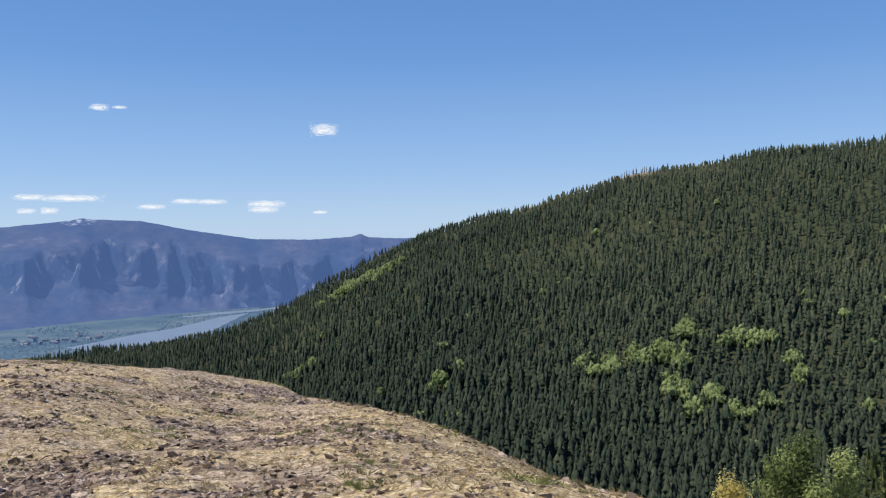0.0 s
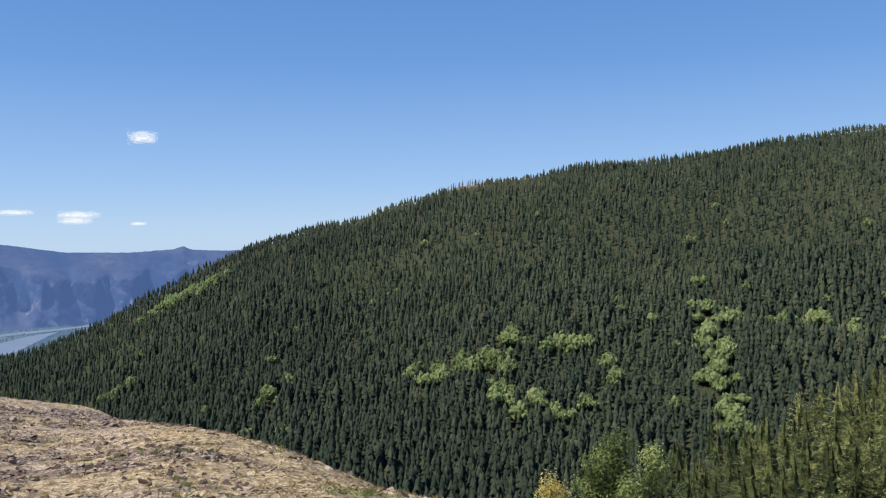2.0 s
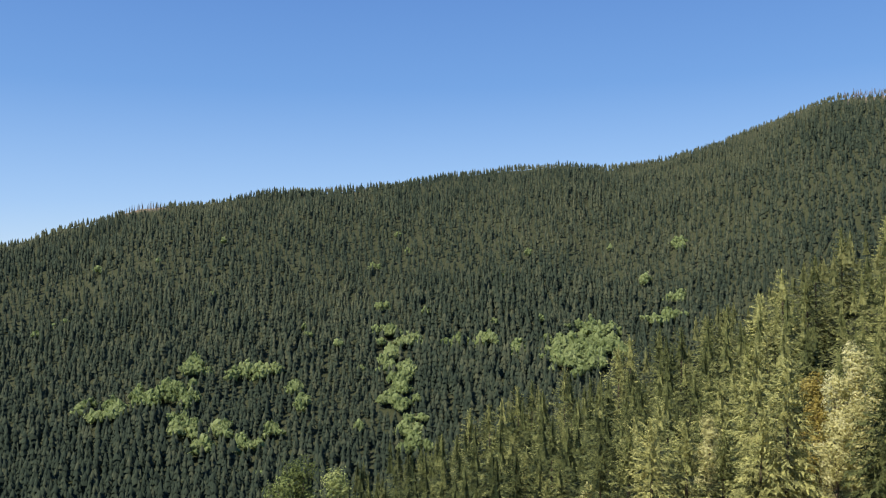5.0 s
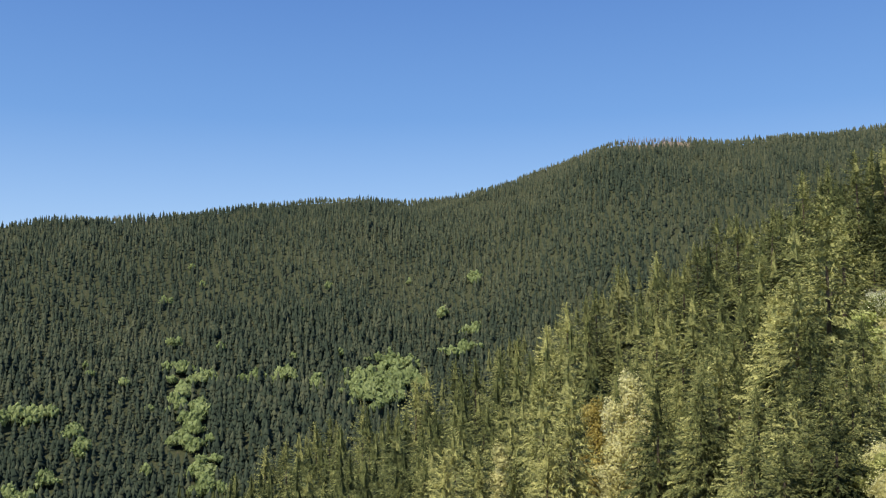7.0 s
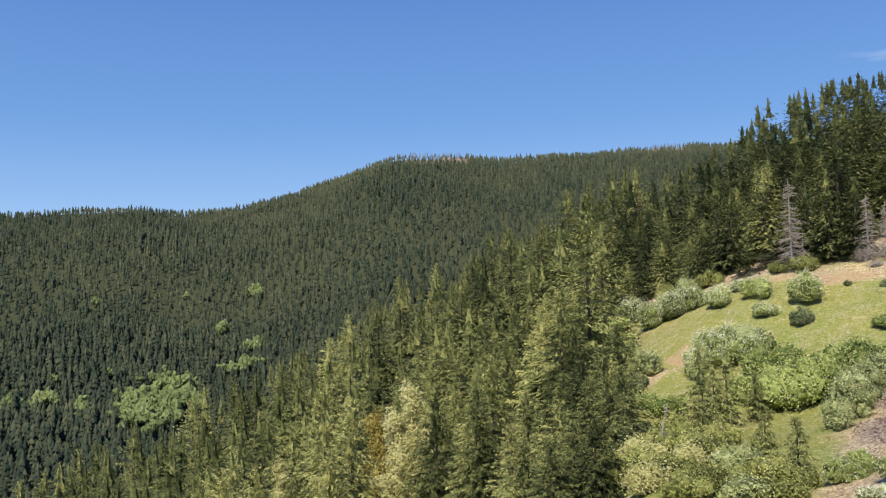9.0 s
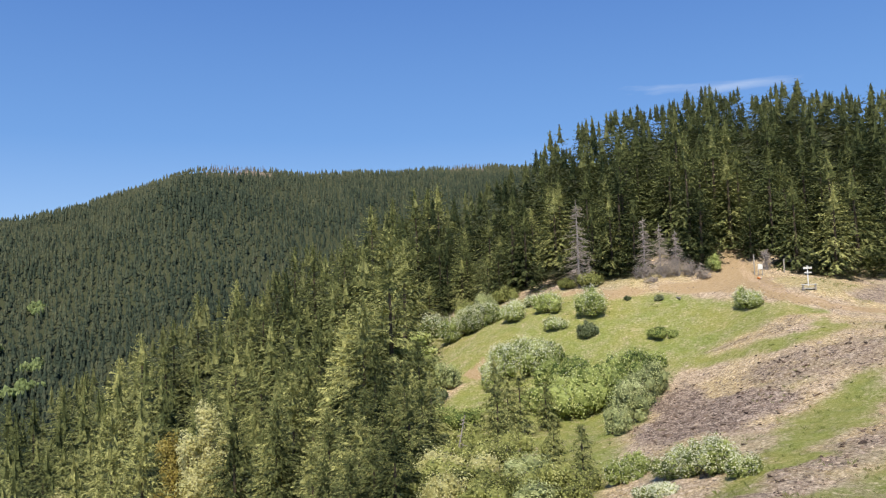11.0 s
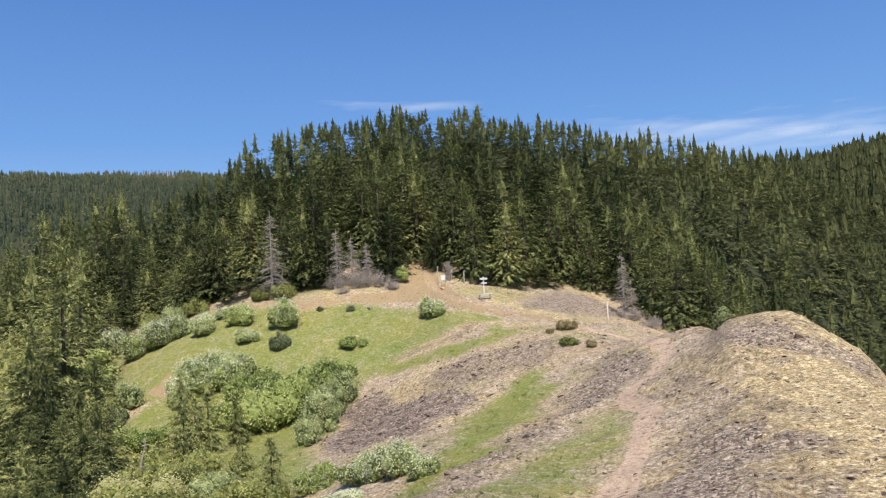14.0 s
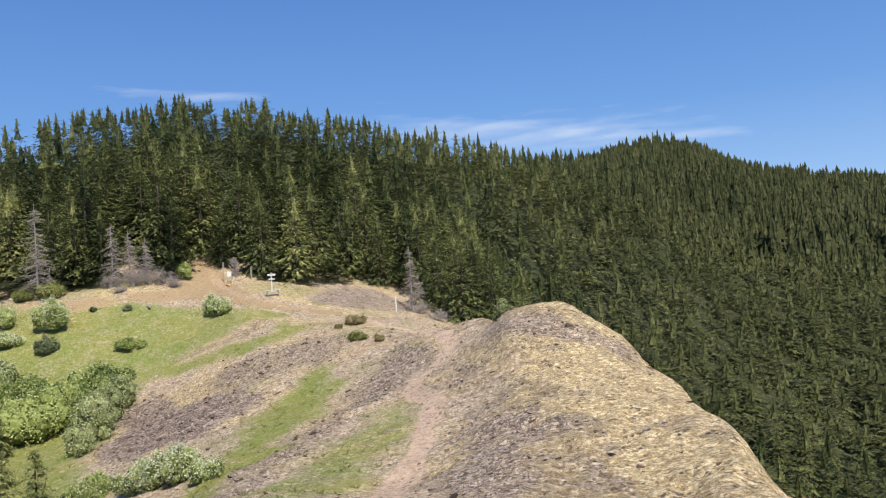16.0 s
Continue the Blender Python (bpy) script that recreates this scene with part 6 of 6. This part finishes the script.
def log(b, r, L, turn):
    x, y, z = at(b, r)
    ob = thing("fallen_log", x, y, z + 0.06, "bleached fallen log lying in the grass", "log", turn=turn)
    bm = bmesh.new()
    stick(bm, (-L / 2, 0, 0.02), (0, 0.03, 0.05), 0.09, 0.10, 8)
    stick(bm, (0, 0.03, 0.05), (L / 2, 0, 0.02), 0.10, 0.06, 8)
    part("stem", bm, M_DEADWOOD, ob)
    bm = bmesh.new()
    stick(bm, (L * 0.2, 0, 0.06), (L * 0.3, 0.12, 0.32), 0.035, 0.015, 5)
    part("branch_stub", bm, M_DEADWOOD, ob)


signpost(97.2, 79.5)
bench(97.25, 78.2)
notice_board(94.5, 89.6)
wooden_post(94.15, 90.2, 2.0, "tall grey wooden post at the trailhead", M_GREYWOOD)
wooden_post(105.3, 84.8, 1.5, "short pale wooden stake beside the track", M_WHITEWOOD)
wooden_post(95.9, 91.0, 1.3, "short grey wooden post at the wood's edge", M_GREYWOOD)
log(89.4, 83.7, 1.4, 15)


def barrier(b, r):
    x, y, z = at(b, r)
    ob = thing("marker_cairn", x, y, z, "low heap of orange and pale marker stones by the notice board", "cairn")
    g = np.random.default_rng(3)
    for k in range(5):
        bm = bmesh.new()
        bmesh.ops.create_icosphere(bm, subdivisions=1, radius=0.17)
        for v in bm.verts:
            v.co = Vector((v.co.x * 1.3, v.co.y, v.co.z * 0.75)) * g.uniform(0.8, 1.2) + Vector(((k - 2) * 0.26, 0.05 * (-1) ** k, 0.1))
        part("stone", bm, M_ORANGE if k % 2 == 0 else M_WHITEWOOD, ob)


barrier(94.4, 88.2)


# ---- stones and grass of the bare hill ----
def stone_shape(seed):
    """A broken, angular stone of unit size."""
    g = np.random.default_rng(seed)
    bm = bmesh.new()
    for k in range(7):
        bm.verts.new((g.choice([-1, 1]) * g.uniform(0.35, 1.2), g.choice([-1, 1]) * g.uniform(0.25, 0.95), g.uniform(-0.5, 0.9)))
    bmesh.ops.convex_hull(bm, input=bm.verts[:])
    loose = [v for v in bm.verts if not v.link_faces]
    bmesh.ops.delete(bm, geom=loose, context="VERTS")
    bmesh.ops.triangulate(bm, faces=bm.faces[:])
    bm.verts.index_update()
    V = np.array([v.co[:] for v in bm.verts])
    F = np.array([[v.index for v in f.verts] for f in bm.faces])
    bm.free()
    return V, F


def open_places(n, b0, b1, r0, r1, power=1.0):
    b = rng.uniform(b0, b1, n)
    r = (r0 ** power + rng.random(n) * (r1 ** power - r0 ** power)) ** (1 / power)
    return r * np.sin(np.radians(b)), r * np.cos(np.radians(b)), b, r


def rocks():
    shapes = [stone_shape(s) for s in range(7)]
    x, y, b, r = (np.concatenate(q) for q in zip(open_places(56000, -32, 14, 9, 50, 1.0), open_places(44000, 83, 124, 15, 68, 1.5)))
    w = cover(x, y)
    patchy = smooth(0.0, 0.3, fbm(x / 1.3, y / 1.3, 55))
    keep = (rng.random(len(x)) < np.where(b < 20, 0.42 * patchy + 0.04, 0.03) + np.where(b < 20, 0.66, np.where(b > 105, 0.34, 0.62)) * w[:, 0]) & (w[:, 2] < 0.6) & (w[:, 3] < 0.3) & (w[:, 1] < 0.6)
    x, y, r = x[keep], y[keep], r[keep]
    s = rng.lognormal(np.where(y > x, -3.7, -3.85), 0.62, len(x)).clip(0.010, 0.11) * (1 + r / 60)
    joined("scattered_stones", shapes, x, y, height(x, y) - s * 0.08, s * rng.uniform(0.5, 1.1, len(x)), s, rng.random(len(x)), M_STONE, "broken purple-brown basalt stones scattered over the hilltop", "stones")
    protos = []
    for k in range(7):
        me = mesh_from("rock", shapes[k][0], shapes[k][1], [M_STONE])
        protos.append(me)
    x, y, b, r = (np.concatenate(q) for q in zip(open_places(900, -30, 10, 10, 48, 1.2), open_places(700, 95, 128, 15, 50, 1.3)))
    w = cover(x, y)
    ok = np.where((w[:, 0] > 0.35) & (w[:, 2] < 0.3))[0][:150]
    for n, i in enumerate(ok):
        s = rng.uniform(0.04, 0.10) * (1 + 0.008 * r[i])
        ob = new("rock", protos[n % 7])
        ob.matrix_basis = pose(x[i], y[i], float(height(x[i:i + 1], y[i:i + 1])[0]) + 0.12 * s, rng.uniform(-15, 15), rng.uniform(-15, 15), rng.uniform(0, 360)) @ Matrix.Diagonal((s, s, s, 1))
        tagged(ob, "angular dark basalt rock on dry mossy ground", "rock", "rocks on the hilltop")


def tuft_shape(seed, blades=8):
    g = np.random.default_rng(seed)
    V, F = [], []
    for k in range(blades):
        a, d, lean = g.uniform(0, 6.28), g.uniform(0, 0.35), g.uniform(0.2, 0.9)
        c, s = math.cos(a), math.sin(a)
        i, wd, hh = len(V), g.uniform(0.012, 0.028), g.uniform(0.5, 1.0)
        V += [(c * d - s * wd, s * d + c * wd, 0), (c * d + s * wd, s * d - c * wd, 0), (c * (d + lean * 0.4) + s * wd * 0.7, s * (d + lean * 0.4) - c * wd * 0.7, hh * 0.6), (c * (d + lean), s * (d + lean), hh)]
        F += [(i, i + 1, i + 2), (i, i + 2, i + 3)]
    return np.array(V), np.array(F)


def grass():
    shapes = [tuft_shape(s) for s in range(6)]
    x, y, b, r = (np.concatenate(q) for q in zip(open_places(7000, -32, 16, 9, 62, 1.1), open_places(3600, 78, 132, 14, 92, 1.3)))
    w = cover(x, y)
    ok = (w[:, 2] < 0.35) & (w[:, 3] < 0.4)
    lush = w[:, 1] > np.where(b < 30, 0.24, 0.45)
    thin = rng.random(len(x)) > 0.75 * w[:, 0]
    for name, m, mat, label in (("dry_grass", ok & ~lush & thin, M_DRYBLADE, "tufts of dry straw-coloured grass on the hilltop"), ("green_grass", ok & lush, M_GREENBLADE, "tufts of fresh green grass on the meadow")):
        n = m.sum()
        s = rng.uniform(0.05, 0.13, n) * (1 + r[m] / 130) * np.where(name == "green_grass", 1.35, 1.0)
        joined(name, shapes, x[m], y[m], height(x[m], y[m]) - 0.01, s, s * rng.uniform(0.8, 1.4, n), rng.random(n), mat, label, "grass")


rocks()
grass()


# ---- the valley town, its trees, and the clouds ----
def house(b, r, w, d, h, turn):
    x, y = polar([(b, r)])[0]
    ob = thing("house", x, y, RIVER + EYE + 0.8, "pale house in the far valley town", "house", "houses of the valley town", turn)
    bm = bmesh.new()
    block(bm, 0, 0, h * 0.5, w, d, h, 0.1)
    part("wall", bm, M_WALL, ob)
    bm = bmesh.new()
    q = [bm.verts.new(p) for p in ((-w * 0.55, -d * 0.6, h), (w * 0.55, -d * 0.6, h), (w * 0.55, d * 0.6, h), (-w * 0.55, d * 0.6, h), (-w * 0.55, 0, h + d * 0.4), (w * 0.55, 0, h + d * 0.4))]
    for f in ((0, 1, 5, 4), (2, 3, 4, 5), (1, 2, 5), (3, 0, 4), (3, 2, 1, 0)):
        bm.faces.new([q[k] for k in f])
    part("roof", bm, M_ROOF, ob)


for k in range(20):
    house(rng.uniform(-27.5, -22.2), rng.uniform(3180, 3420), rng.uniform(12, 26), rng.uniform(9, 14), rng.uniform(5, 8), rng.uniform(0, 180))


def valley_trees():
    shapes = [fir_shape(2, 3, 500 + s) for s in range(5)]
    x, y, b, r = open_places(5200, -31, -4, 2900, 4350, 1.5)
    inside, shore = np.zeros(len(x), bool), np.full(len(x), 1e9)
    for bank in (polar(RIVERBANK + RIVERBANK[:1]), polar(SLOUGH + SLOUGH[:1])):
        shore = np.minimum(shore, near_line(x, y, bank))
        for p, q in zip(bank[:-1], bank[1:]):
            cross = (p[1] > y) != (q[1] > y)
            inside ^= cross & (x < (q[0] - p[0]) * (y - p[1]) / (q[1] - p[1] + 1e-9) + p[0])
    keep = ~inside & ((fbm(x / 220, y / 220, 91) > 0.02) | (shore < 70))
    x, y = x[keep], y[keep]
    h = rng.uniform(4, 8, len(x))
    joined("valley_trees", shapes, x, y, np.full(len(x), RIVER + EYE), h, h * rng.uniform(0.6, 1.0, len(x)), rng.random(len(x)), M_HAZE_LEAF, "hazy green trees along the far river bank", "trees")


valley_trees()


def cloud(b, el, half_b, half_el, material, label, bulge=0.06, dist=4700.0, name="cloud", tilt=0.0):
    """A thin bank of vapour, densest in its middle, bulging towards the viewer."""
    n, k = 28, 14
    U, Vv = np.meshgrid(np.linspace(-1, 1, n), np.linspace(-1, 1, k))
    bb, ee = np.radians(b + half_b * U), np.radians(el + half_el * Vv + 0.5 * tilt * U)
    d = dist * (1 - bulge * (1 - U ** 2) * (1 - Vv ** 2))
    c = np.array(at_sky(b, el, dist))
    x, y, z = d * np.sin(bb) * np.cos(ee) - c[0], d * np.cos(bb) * np.cos(ee) - c[1], d * np.sin(ee) + EYE - c[2]
    ob = sheet(name, x, y, z, material)
    ob.matrix_basis = pose(*c)
    soft = ((1 - np.abs(U) ** 2) * (1 - np.abs(Vv) ** 1.6)).ravel()
    tinted(ob, soft)
    return tagged(ob, label, "cloud", kind="structure")


def at_sky(b, el, d):
    return d * math.sin(radians(b)) * math.cos(radians(el)), d * math.cos(radians(b)) * math.cos(radians(el)), d * math.sin(radians(el)) + EYE


# bearing, height, half width and half height in degrees
CLOUDS = [(-7.9, 6.83, 1.08, 0.51), (-22.04, 8.03, 0.7, 0.26), (-20.82, 8.08, 0.54, 0.13), (-26.11, 2.43, 1.12, 0.24), (-23.75, 2.36, 2.09, 0.28), (-26.32, 1.59, 0.66, 0.21), (-25.04, 1.61, 0.63, 0.26), (-16.98, 2.15, 1.01, 0.21), (-15.37, 2.1, 1.23, 0.21), (-11.84, 1.92, 1.47, 0.3), (-11.99, 1.55, 1.19, 0.26), (-19.05, 1.8, 1.05, 0.2), (-8.31, 1.33, 0.61, 0.14)]
CIRRUS = [(112.3, 10.75, 4.6, 0.55, -0.75), (117.9, 9.85, 2.4, 0.55, -0.33), (125.1, 8.95, 6.0, 0.5, -1.0), (115.0, 9.9, 14.0, 2.0, -2.6), (93.3, 13.5, 7.0, 0.5, -0.35)]
for b, el, hb, he in CLOUDS:
    cloud(b, el, hb, he, M_CLOUD, "small white fair-weather cloud in a blue sky")
for b, el, hb, he, tilt in CIRRUS:
    cloud(b, el, hb, he, M_CIRRUS, "thin white streak of high cloud", 0.01, 4850.0, "cirrus_cloud", tilt)
